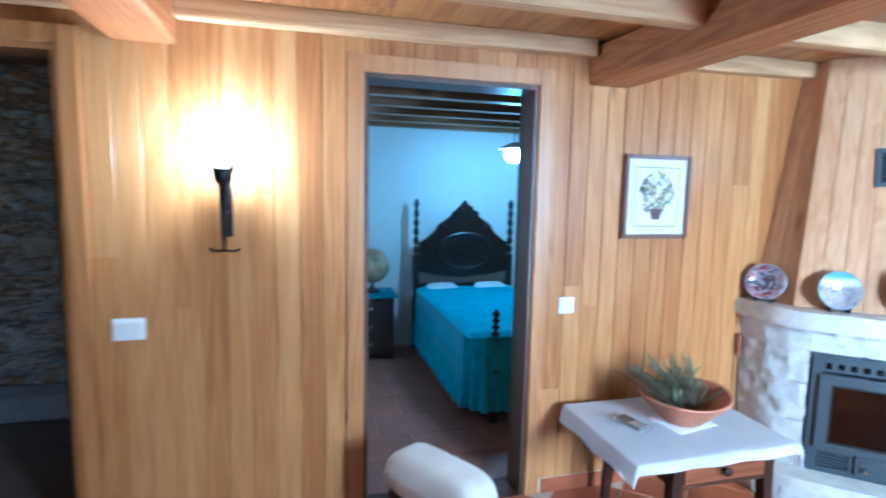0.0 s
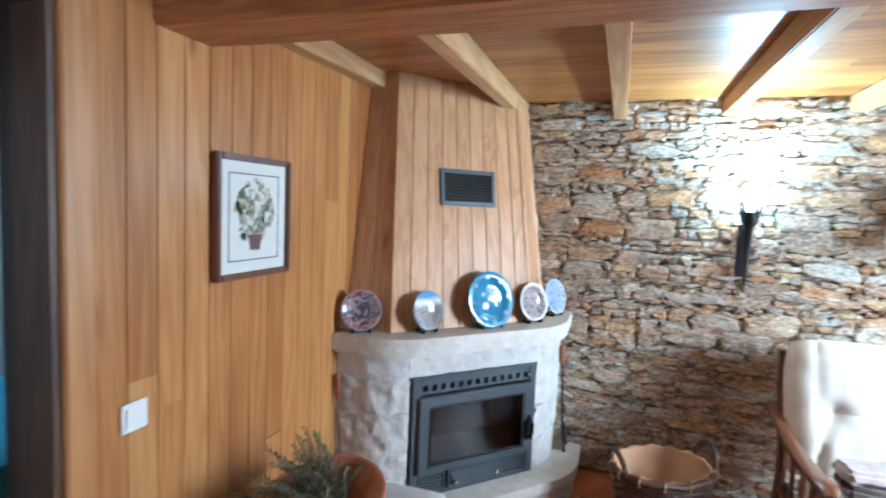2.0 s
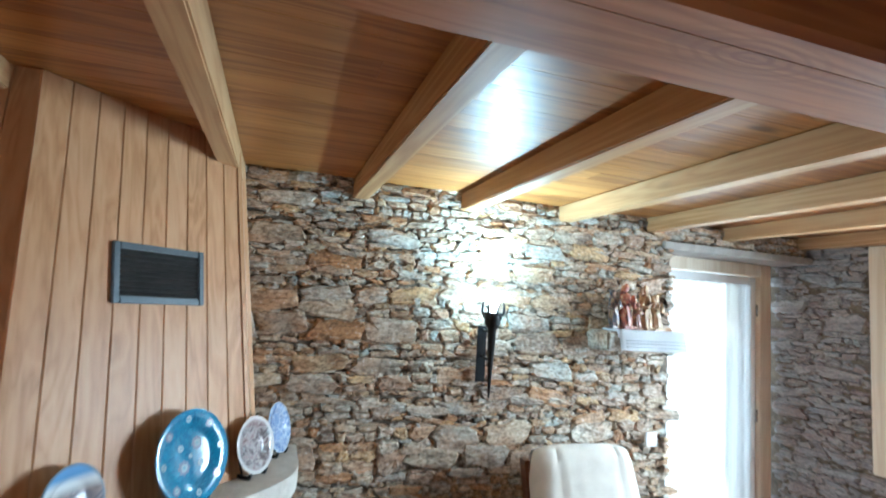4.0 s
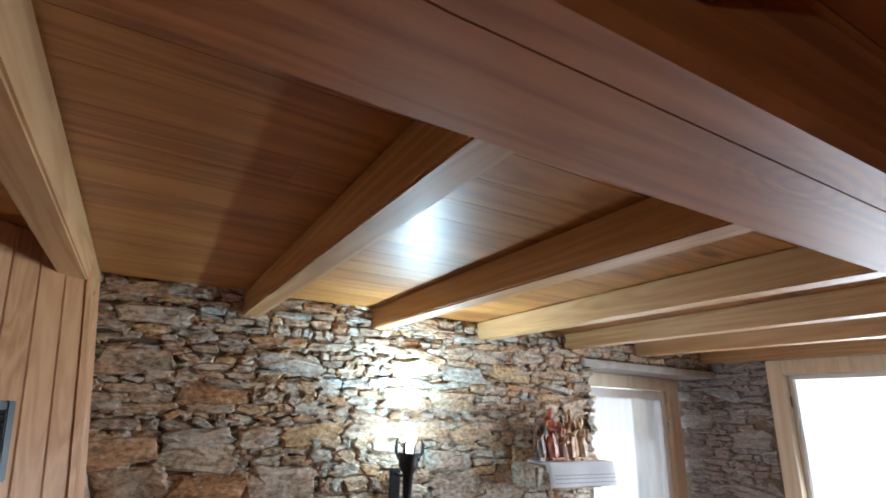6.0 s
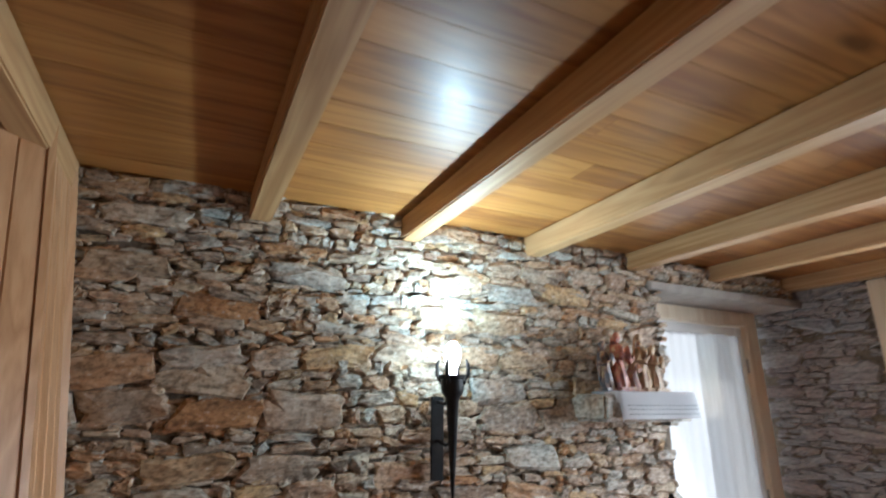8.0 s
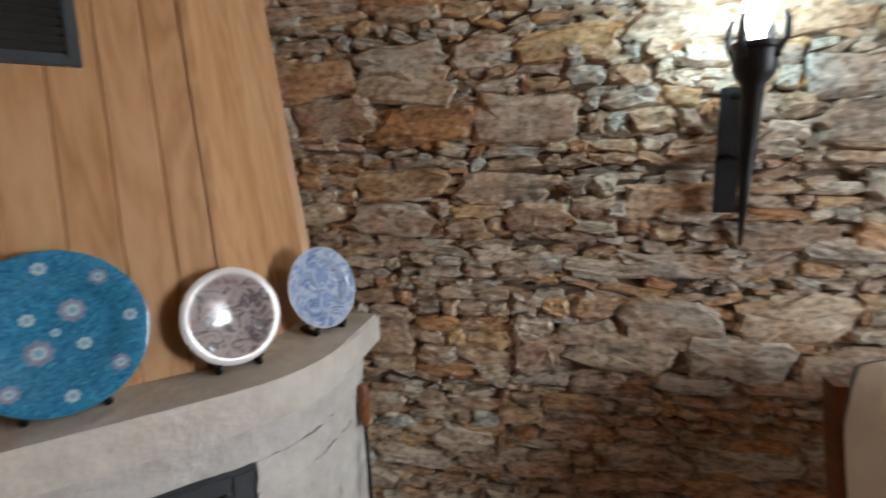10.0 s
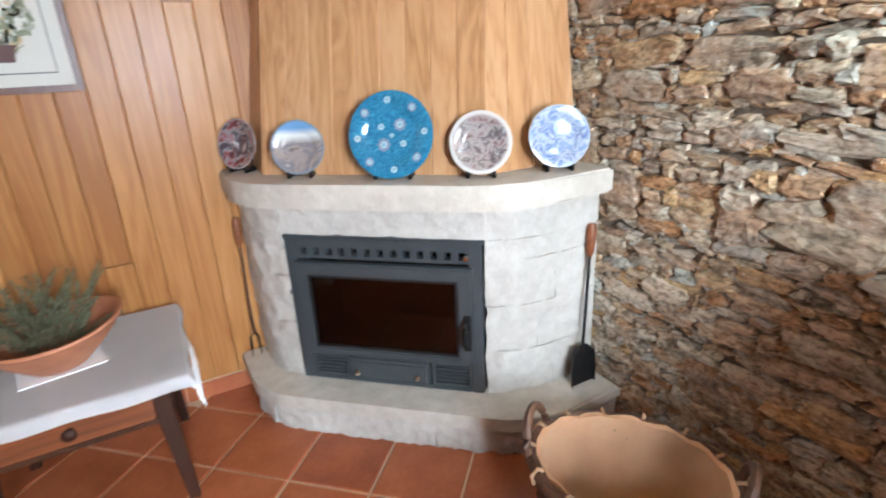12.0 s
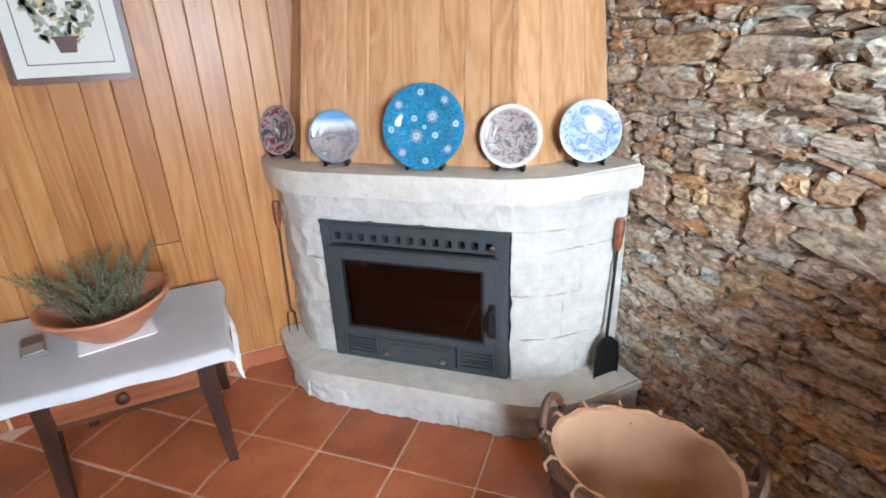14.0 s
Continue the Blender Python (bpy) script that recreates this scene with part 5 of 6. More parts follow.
part("front_rail", boxed((-0.27, -0.275, 0.27), (0.27, -0.25, 0.33), 0.004), red_wood, chair)
part("back_rail", boxed((-0.255, 0.40, 0.80), (0.255, 0.42, 0.86), 0.004, pose(0, 0.06, 0)), red_wood, chair)
# folded things on the seat
rnd = random.Random(17)
for i, (w, d, h, x, y, col, lab) in enumerate([
        (0.34, 0.20, 0.055, 0.02, -0.03, (0.16, 0.125, 0.105), "folded dark brown blanket lying on the armchair seat"),
        (0.22, 0.17, 0.060, -0.055, -0.02, (0.52, 0.44, 0.42), "folded pale pinkish cloth lying on the armchair seat"),
        (0.13, 0.15, 0.050, 0.125, -0.01, (0.13, 0.075, 0.05), "folded brown knitted cloth lying on the armchair seat")]):
    bm = boxed((-w / 2, -d / 2, 0), (w / 2, d / 2, h), 0.018)
    bmesh.ops.subdivide_edges(bm, edges=bm.edges, cuts=3, use_grid_fill=True)
    for v in bm.verts:
        v.co += Vector((noise.noise(v.co * 16 + Vector((i, 0, 0))), noise.noise(v.co * 16 + Vector((0, i, 5))), 0.7 * noise.noise(v.co * 20 + Vector((i, 9, 0))))) * 0.014
    z0 = 0.472 if i == 0 else 0.528
    m = chair.matrix_basis @ pose(x, y + 0.0, z0, -2, 0, rnd.uniform(-12, 12))
    solid("folded_cloth", bm, plain("folded_cloth", col, 0.95, speck=0.25, scale=25, bump=0.4), lab, "folded cloth", smooth=True, m=m, group="folded cloths on the armchair")

# ---- footstool by the bedroom door ----
stool = thing("footstool", (1.08, 2.53, 0), 32, "low dark wooden footstool with a cream padded top", "footstool")
part("cushion", cushion(0.20, 0.46, 0.20, [], 9), cream, stool, "rounded cream cushion", True, pose(0, 0, 0.39, 90, 0, 0))
for sx in (-1, 1):
    for sy in (-1, 1):
        part("leg", boxed((sx * 0.08 - 0.018, sy * 0.17 - 0.018, 0), (sx * 0.08 + 0.018, sy * 0.17 + 0.018, 0.335), 0.004), dark_wood, stool)
    part("side_rail", boxed((sx * 0.08 - 0.012, -0.150, 0.27), (sx * 0.08 + 0.012, 0.150, 0.33), 0.003), dark_wood, stool)
    part("cross_rail", boxed((-0.062, sx * 0.17 - 0.012, 0.27), (0.062, sx * 0.17 + 0.012, 0.33), 0.003), dark_wood, stool)

# ---- stone shelf with cloth and figures ----
shelf = roughen(boxed((0, -0.24, -0.105), (0.25, 0.24, 0), 0.012), 0.012, 11, 4.0, 3)
solid("stone_shelf", shelf, stone_one, "rough stone slab shelf built into the wall", "shelf", smooth=True, m=pose(3.80, 0.265, 1.555))
lace = thing("shelf_cloth", (3.80, 0.265, 1.557), 0, "white embroidered cloth hanging over the stone shelf", "cloth")
part("cloth", draped(-0.006, 0.15, -0.235, 0.17, 0.008, (0.115, 0.0, 0.03, 0.05), 6.0, 40), cloth, lace, smooth=True)
blue_thread = plain("grey_thread", (0.40, 0.44, 0.46), 0.9)
bm = bmesh.new()
for z in (-0.045, -0.060, -0.078):
    for i in range(18):
        y = -0.22 + i * 0.0215
        box(bm, (-0.0365 - 0.10 * (-z - 0.045), y, z - 0.0018), (-0.0345 - 0.10 * (-z - 0.045), y + 0.014, z + 0.0018))
tagged(part("stitching", bm, blue_thread, lace, "rows of grey embroidery"), kind="stuff")


def figure(at, hgt, turn, col, robe, label, seed):
    """One carved mass: plinth, folded robe, bent arms, hooded head and a carried bundle in a single mesh."""
    bm = bmesh.new()
    prof = [(0, 0.06), (0.15, 0.065), (0.165, 0.12), (0.15, 0.22), (0.135, 0.34), (0.11, 0.46), (0.105, 0.54), (0.13, 0.64), (0.135, 0.70), (0.10, 0.765), (0.05, 0.79), (0.045, 0.815), (0.068, 0.85), (0.078, 0.90), (0.066, 0.96), (0.035, 0.995), (0, 1.0)]
    lathe(bm, prof, 26, None, 0.72)
    for v in bm.verts:
        r = math.hypot(v.co.x, v.co.y)
        if r > 1e-4 and v.co.z < 0.76:
            a = math.atan2(v.co.y, v.co.x)
            q = 1 + 0.13 * math.sin(7 * a + seed + 5 * v.co.z) * (1 - v.co.z * 0.8)
            v.co.x, v.co.y = v.co.x * q, v.co.y * q
        v.co.x += 0.035 * math.sin(v.co.z * 4 + seed)
    box(bm, (-0.19, -0.16, 0), (0.19, 0.16, 0.066), 0.012)
    lift = 0.06 * math.sin(seed * 2.3)
    for s_ in (-1, 1):
        tube(bm, [(s_ * 0.115, 0, 0.70), (s_ * 0.185, -0.04, 0.58 + s_ * lift), (s_ * 0.13, -0.13, 0.54 + s_ * lift), (s_ * 0.045, -0.17, 0.60)], [0.048, 0.050, 0.042, 0.024], 8)
    tube(bm, [(0.02, -0.16, 0.50), (0.01, -0.175, 0.60), (0.025, -0.165, 0.70), (0.03, -0.15, 0.745)], [0.030, 0.058, 0.045, 0.030], 8)
    tube(bm, [(-0.10, 0.03, 0.95), (-0.085, 0.05, 0.80), (-0.12, 0.05, 0.55), (-0.13, 0.04, 0.20)], [0.02, 0.04, 0.045, 0.03], 7)
    for v in bm.verts:
        v.co += Vector((1, 1, 0.4)) * 0.018 * noise.noise(v.co * 14 + Vector((seed, 0, 0)))
    bmesh.ops.scale(bm, vec=(hgt, hgt, hgt), verts=bm.verts)
    k = Nodes("carved_figure")
    g = k.noise(k.coords((34, 34, 20), shift=None), 1.0, 4, 0.6, 0.4)
    k.put(Base_Color=k.ramp(g, [(0.42, robe), (0.52, col), (0.66, (0.50, 0.36, 0.20)), (0.76, (0.58, 0.46, 0.32))]), Roughness=0.45)
    solid("statuette", bm, k.mat, label, "statuette", smooth=True, m=pose(*at, 0, 0, turn), group="statuettes on the shelf")


figure((3.885, 0.415, 1.566), 0.205, -80, (0.22, 0.13, 0.10), (0.05, 0.05, 0.06), "small carved statuette in near-black and brown on the shelf", 1)
figure((3.875, 0.345, 1.566), 0.245, -80, (0.42, 0.11, 0.06), (0.16, 0.045, 0.035), "tall carved statuette in red-brown and gold on the shelf", 2)
figure((3.860, 0.283, 1.566), 0.150, -95, (0.36, 0.16, 0.10), (0.16, 0.08, 0.06), "smallest carved wooden statuette among the taller ones", 3)
figure((3.880, 0.215, 1.566), 0.245, -70, (0.55, 0.40, 0.25), (0.33, 0.19, 0.11), "tall carved statuette in tan and gold on the shelf", 6)
figure((3.875, 0.145, 1.566), 0.200, -85, (0.58, 0.45, 0.31), (0.42, 0.27, 0.16), "pale tan carved statuette at the end of the row", 8)

# ---- window ----
win = thing("window_1", (2.975, YS, 1.51), 0, "pale wooden casement window, bright daylight outside", "window", kind="structure")
pale_pine = wood("window_pine", (0.84, 0.76, 0.63), (0.78, 0.68, 0.53), (0.67, 0.54, 0.38), along="z", vary=0.1, knots=False)
ww, wh0, wh1 = 0.645, -0.67, 0.625
bm = bmesh.new()
box(bm, (-ww, -0.10, wh0), (-ww + 0.09, 0.012, wh1), 0.005)
box(bm, (ww - 0.09, -0.10, wh0), (ww, 0.012, wh1), 0.005)
box(bm, (-ww + 0.09, -0.10, wh1 - 0.085), (ww - 0.09, 0.011, wh1), 0.005)
box(bm, (-ww + 0.09, -0.10, wh0), (ww - 0.09, 0.011, wh0 + 0.145), 0.005)
part("window_frame", bm, pale_pine, win)
for s in (-1, 1):
    bm = bmesh.new()
    xa, xb = (0.004, ww - 0.092) if s > 0 else (-ww + 0.092, -0.004)
    za, zb = wh0 + 0.147, wh1 - 0.087
    box(bm, (xa, -0.085, za), (xa + 0.022, -0.045, zb), 0.004)
    box(bm, (xb - 0.022, -0.085, za), (xb, -0.045, zb), 0.004)
    box(bm, (xa + 0.022, -0.085, zb - 0.022), (xb - 0.022, -0.046, zb), 0.004)
    box(bm, (xa + 0.022, -0.085, za), (xb - 0.022, -0.046, za + 0.022), 0.004)
    sash = part("casement", bm, white_paint, win)
    pane = part("pane", boxed((xa + 0.021, -0.068, za + 0.021), (xb - 0.021, -0.064, zb - 0.021)), glass("window_glass"), sash)
    pane.visible_shadow = False
    for z in (za + 0.15, zb - 0.15):
        part("hinge", tube(bmesh.new(), [((xb if s > 0 else xa), -0.040, z - 0.03), ((xb if s > 0 else xa), -0.040, z + 0.03)], 0.007, 8), chrome, sash)

# ---- glazed outer door in its recess ----
DX = XE + 0.255
frame2 = thing("door_frame", (DX, -0.55, 0), 0, "pale pine frame of the outer door", "door frame", kind="structure")
bm = bmesh.new()
box(bm, (-0.03, -0.53, 0), (0.07, -0.43, 2.044), 0.004)
box(bm, (-0.03, 0.47, 0), (0.07, 0.53, 2.044), 0.004)
box(bm, (-0.03, -0.43, 1.965), (0.07, 0.47, 2.044), 0.004)
part("frame", bm, pale_pine, frame2)
od = thing("door_2", (DX, -0.55, 0.012), 0, "closed white outer door with a tall glazed panel behind a sheer curtain", "door", kind="structure")
bm = bmesh.new()
box(bm, (0.0, -0.428, 0), (0.045, -0.368, 1.945), 0.005)
box(bm, (0.0, 0.358, 0), (0.045, 0.468, 1.945), 0.005)
box(bm, (0.001, -0.368, 1.885), (0.044, 0.358, 1.945), 0.005)
box(bm, (0.001, -0.368, 0), (0.044, 0.358, 0.14), 0.005)
part("leaf", bm, white_paint, od)
pane = part("pane", boxed((0.020, -0.37, 0.135), (0.025, 0.36, 1.89)), glass("door_glass"), od)
pane.visible_shadow = False
k = Nodes("sheer_curtain")
tr = k.n("ShaderNodeBsdfTranslucent", Color=(0.85, 0.88, 0.9, 1))
df = k.n("ShaderNodeBsdfDiffuse", Color=(0.85, 0.86, 0.87, 1))
tp = k.n("ShaderNodeBsdfTransparent")
m1, m2_ = k.n("ShaderNodeMixShader", Fac=0.45), k.n("ShaderNodeMixShader", Fac=0.35)
k.link(tr.outputs[0], m1.inputs[1]); k.link(df.outputs[0], m1.inputs[2])
k.link(m1.outputs[0], m2_.inputs[1]); k.link(tp.outputs[0], m2_.inputs[2])
k.link(m2_.outputs[0], k.t.nodes["Material Output"].inputs[0])
bm = bmesh.new()
n = 120
a = [bm.verts.new((-0.012 + 0.003 * math.sin(i * 0.55), -0.372 + 0.73 * i / n, 0.135)) for i in range(n + 1)]
b = [bm.verts.new((-0.012 + 0.002 * math.sin(i * 0.55 + 0.6), -0.372 + 0.73 * i / n, 1.89)) for i in range(n + 1)]
for i in range(n):
    bm.faces.new((a[i], a[i + 1], b[i + 1], b[i]))
cur = part("sheer_curtain", bm, k.mat, od, "white sheer curtain over the glass", True)
for z in (0.30, 1.02, 1.72):
    part("hinge", tube(bmesh.new(), [(-0.006, -0.430, z - 0.04), (-0.006, -0.430, z + 0.04)], 0.008, 8), chrome, od)

# ---- outside ----
solid("ground", boxed((-40, -60, -0.30), (60, YS - 0.45, -0.16)), plain("pale_paving", (0.45, 0.42, 0.37), 0.9, speck=0.15, scale=4), "pale paved ground outside", "ground", "structure")
bright = glow("bright_daylight", (0.97, 0.99, 1.0), 3.2)
solid("backdrop_south", boxed((1.4, YS - 1.60, 0.0), (4.6, YS - 1.55, 3.2)), bright, "overexposed daylight outside the window", "backdrop", "structure")
solid("backdrop_east", boxed((XE + 1.00, -1.5, 0.0), (XE + 1.05, 0.6, 2.4)), bright, "overexposed daylight outside the door", "backdrop", "structure")

# ---- bedroom things ----
bedx = (1.60, 2.56)
k = Nodes("turquoise_bedspread")
f_ = k.noise(k.coords((10, 10, 10)), 1.0, 4)
k.put(Base_Color=k.ramp(f_, [(0.3, (0.04, 0.27, 0.40)), (0.7, (0.07, 0.38, 0.52))]), Roughness=0.8)
k.b.inputs["Sheen Weight"].default_value = 0.3
k.bump(k.noise(k.coords((140, 140, 30)), 1.0, 3), 0.4, 0.004)
turq = k.mat
bed = thing("bed", (2.08, 4.70, 0), 0, "old dark carved wooden bed with turned posts and an arched headboard", "bed")
dk = wood("ebony_stain", (0.035, 0.022, 0.018), (0.022, 0.013, 0.011), (0.010, 0.006, 0.005), along="x", vary=0.1, knots=False, rough=0.3)
hw = 0.475


def turned_post(x, y, h, name="post"):
    prof = [(0, 0), (0.030, 0), (0.034, 0.10), (0.030, 0.30)]
    zb = h * 0.62
    prof += [(0.034, zb * 0.8), (0.034, zb), (0.020, zb + 0.012)]
    n = 6
    for i in range(n):
        z = zb + 0.02 + (h - zb - 0.03) * i / n
        d = (h - zb - 0.03) / n
        prof += [(0.014, z), (0.030 - 0.001 * i, z + d * 0.30), (0.030 - 0.001 * i, z + d * 0.62), (0.013, z + d * 0.95)]
    prof += [(0.010, h - 0.008), (0, h)]
    part(name, lathe(bmesh.new(), prof, 16), dk, bed, "turned bobbin post", True, pose(x, y, 0))


turned_post(-hw, 0.80, 1.44)
turned_post(hw, 0.80, 1.44)
turned_post(-0.30, -0.90, 0.76, "foot_post")
turned_post(hw, -0.90, 0.76, "foot_post")
bm = bmesh.new()
top = [(-hw + 0.03, 1.02), (-hw + 0.10, 1.06), (-0.30, 1.12), (-0.26, 1.19), (-0.16, 1.26), (-0.08, 1.33), (0.0, 1.43), (0.08, 1.33), (0.16, 1.26), (0.26, 1.19), (0.30, 1.12), (hw - 0.10, 1.06), (hw - 0.03, 1.02)]
outl = top + [(hw - 0.03, 0.74), (0.22, 0.70), (0, 0.68), (-0.22, 0.70), (-hw + 0.03, 0.74)]
f = [bm.verts.new((x, 0.78, z)) for x, z in outl]
b = [bm.verts.new((x, 0.82, z)) for x, z in outl]
bm.faces.new(f)
bm.faces.new(b[::-1])
for i in range(len(f)):
    bm.faces.new((f[i], f[(i + 1) % len(f)], b[(i + 1) % len(f)], b[i]))
hb = part("headboard", bm, dk, bed, "dark arched carved headboard")
bm = lathe(bmesh.new(), [(0, 0.012), (0.15, 0.010), (0.24, 0.006), (0.27, 0.016), (0.285, 0.012), (0.29, 0)], 40, pose(0, 0.779, 0.94, 90, 0, 0), 0.62)
part("carved_oval", bm, dk, hb, "raised oval carving", True)
bm = bmesh.new()
for i in range(6):
    for s in (-1, 1):
        p = Vector(top[6]).lerp(Vector(top[1 + i % 3]), 0.15 + 0.14 * i)
        lathe(bm, [(0, 0.012), (0.022, 0.006), (0.028, 0)], 10, pose(s * p[0], 0.779, p[1] - 0.03, 90, 0, 0))
tagged(part("carved_crest", bm, dk, hb, "carved leaf crest", True), kind="stuff")
part("rail", boxed((-hw, 0.77, 0.56), (hw, 0.80, 0.63), 0.004), dk, bed)
part("mattress", boxed((-hw + 0.02, -0.86, 0.30), (hw - 0.02, 0.76, 0.585), 0.03), white_paint, bed)
spread = thing("bedspread", (2.08, 4.70, 0), 0, "turquoise bedspread with a deep gathered frill", "bedspread")
bm = bmesh.new()
n = 40
g = []
for i in range(n + 1):
    row = []
    for j in range(n + 1):
        x, y = -hw - 0.01 + (2 * hw + 0.02) * i / n, -0.93 + 1.66 * j / n
        e = min(1.0, min(hw + 0.011 - abs(x), y + 0.931) / 0.06)
        row.append(bm.verts.new((x, y, 0.605 - 0.03 * (1 - e) ** 2 + 0.008 * noise.noise(Vector((x * 6, y * 6, 1))))))
    g.append(row)
for i in range(n):
    for j in range(n):
        bm.faces.new((g[i][j], g[i + 1][j], g[i + 1][j + 1], g[i][j + 1]))
part("cover", bm, turq, spread, "", True)
line = [(-hw - 0.01, 0.73), (-hw - 0.01, -0.80), (-hw + 0.10, -0.925), (hw - 0.10, -0.925), (hw + 0.01, -0.80), (hw + 0.01, 0.73)]
for nm, z0, z1, amp, lab in (("side_drop", 0.36, 0.582, 0.006, ""), ("frill", 0.09, 0.372, 0.018, "gathered lower frill")):
    bm = bmesh.new()
    pts, tot = along(line, 0, 3.9, 0.012)
    rows = []
    for kx in range(7):
        q = kx / 6
        row = []
        for i, p in enumerate(pts):
            d = Vector(pts[min(i + 1, len(pts) - 1)]) - Vector(pts[max(i - 1, 0)])
            nn = Vector((d.y, -d.x)).normalized() * -1
            off = amp * q * math.sin(i * 0.9 + 1.3 * math.sin(i * 0.13)) + (0.03 if nm == "frill" else 0.012) * q
            c = Vector(p) - nn * off
            row.append(bm.verts.new((c.x, c.y, z1 + (z0 - z1) * q)))
        rows.append(row)
    for a, b in zip(rows, rows[1:]):
        for i in range(len(a) - 1):
            bm.faces.new((a[i], a[i + 1], b[i + 1], b[i]))
    part(nm, bm, turq, spread, lab, True)
bm = bmesh.new()
pts, _ = along(line, 0, 3.9, 0.03)
tube(bm, [(x, y, 0.368) for x, y in pts], 0.006, 5)
part("lace_edge", bm, white_paint, spread, "thin white lace edge")
for x in (-0.24, 0.24):
    bm = cushion(0.30, 0.15, 0.07, [], 31 + x)
    solid("pillow", bm, cloth, "white pillow leaning on the headboard", "pillow", smooth=True, m=pose(2.08 + x, 5.39, 0.60, -80, 0, 0), group="bed pillows")
night = thing("nightstand", (1.14, 5.36, 0), 0, "dark wooden nightstand with drawers and a turquoise cloth", "nightstand")
part("body", boxed((-0.21, -0.17, 0.05), (0.21, 0.17, 0.56), 0.006), dk, night)
part("top", boxed((-0.23, -0.19, 0.56), (0.23, 0.18, 0.585), 0.006), dk, night)
for i in range(3):
    d = part("drawer", boxed((-0.19, -0.182, 0.08 + i * 0.16), (0.19, -0.169, 0.22 + i * 0.16), 0.004), dk, night)
    part("knob", lathe(bmesh.new(), [(0, 0), (0.010, 0), (0.014, 0.014), (0, 0.02)], 12), chrome, d, "", True, pose(0, -0.182, 0.15 + i * 0.16, 90, 0, 0))
for sx in (-1, 1):
    for sy in (-1, 1):
        part("foot", boxed((sx * 0.18 - 0.025, sy * 0.14 - 0.025, 0), (sx * 0.18 + 0.025, sy * 0.14 + 0.025, 0.05)), dk, night)
solid("nightstand_cloth", draped(-0.235, 0.235, -0.195, 0.18, 0.0, (0.03, 0.03, 0.03, 0.0), 1, 24), turq, "turquoise cloth on the nightstand", "cloth", smooth=True, m=pose(1.14, 5.36, 0.588))
globe = thing("table_globe", (1.17, 5.34, 0.595), 0, "brown antique globe lamp on a small turned stand", "globe")
part("stand", lathe(bmesh.new(), [(0, 0), (0.07, 0), (0.075, 0.012), (0.03, 0.025), (0.016, 0.06), (0.016, 0.085), (0, 0.09)], 20), dk, globe, "", True)
part("ball", lathe(bmesh.new(), [(0.155 * math.sin(math.pi * i / 20), 0.235 - 0.155 * math.cos(math.pi * i / 20)) for i in range(21)], 32), plain("globe_brown", (0.30, 0.20, 0.11), 0.25, speck=0.5, scale=8, bump=0, tint=(0.50, 0.38, 0.24)), globe, "brown mottled ball", True)
lampb = thing("ceiling_lamp", (2.22, 4.66, 2.24), 0, "glowing cool-white hanging lamp in the bedroom", "ceiling lamp")
part("cord", tube(bmesh.new(), [(0, 0, 0), (0, 0, -0.36)], 0.004, 6), iron, lampb)
part("shade", lathe(bmesh.new(), [(0.02, -0.33), (0.05, -0.345), (0.115, -0.378), (0.12, -0.385), (0.05, -0.355), (0.02, -0.34)], 28), white_paint, lampb, "shallow white shade", True)
bb = part("bulb", lathe(bmesh.new(), [(0.075 * math.sin(math.pi * i / 12), -0.430 - 0.065 * math.cos(math.pi * i / 12)) for i in range(13)], 20), glow("bedroom_bulb", (0.55, 0.85, 1.0), 30), lampb, "glowing bulb", True)
bb.visible_shadow = False

# bedroom tiles, laid square
tme = mesh_of("tile", boxed((-0.197, -0.147, -0.02), (0.197, 0.147, 0.0)), plain("bedroom_tile", (0.27, 0.11, 0.07), 0.45, speck=0.2, scale=8))
for i in range(8):
    for j in range(8):
        t = new("tile", tme)
        t.parent = bed_floor
        t.location = (0.02 + 0.4 * i + (0.2 if j % 2 else 0), YN + WN + 0.155 + 0.3 * j, 0)
sill_ = solid("threshold", boxed((DOOR[0] + 0.022, YN + 0.0, -0.004), (DOOR[1] - 0.022, YN + WN + 0.005, 0.006), 0.002), dark_wood_x, "dark wooden threshold of the bedroom door", "threshold", "structure")

# passage: rough step along its foot
solid("stone_ledge", roughen(boxed((-3.0, 4.42, 0.0), (-0.40, 4.68, 0.16), 0.01), 0.02, 6, 2.0, 6), concrete, "rough stone ledge along the passage wall", "ledge", "structure")

# ---- board cladding of the timber wall ----
def board_mesh(w, h, t=0.019):
    bm = bmesh.new()
    c, g = 0.0034, 0.0003
    sec = [(-w / 2 + g, 0), (-w / 2 + g, -t + 0.0035), (-w / 2 + g + c, -t), (w / 2 - g - c, -t), (w / 2 - g, -t + 0.0035), (w / 2 - g, 0)]
    lo = [bm.verts.new((x, y, 0)) for x, y in sec]
    hi = [bm.verts.new((x, y, h)) for x, y in sec]
    for i in range(6):
        bm.faces.new((lo[i], lo[(i + 1) % 6], hi[(i + 1) % 6], hi[i]))
    bm.faces.new(lo)
    bm.faces.new(hi[::-1])
    return mesh_of("board", bm, pine_board)


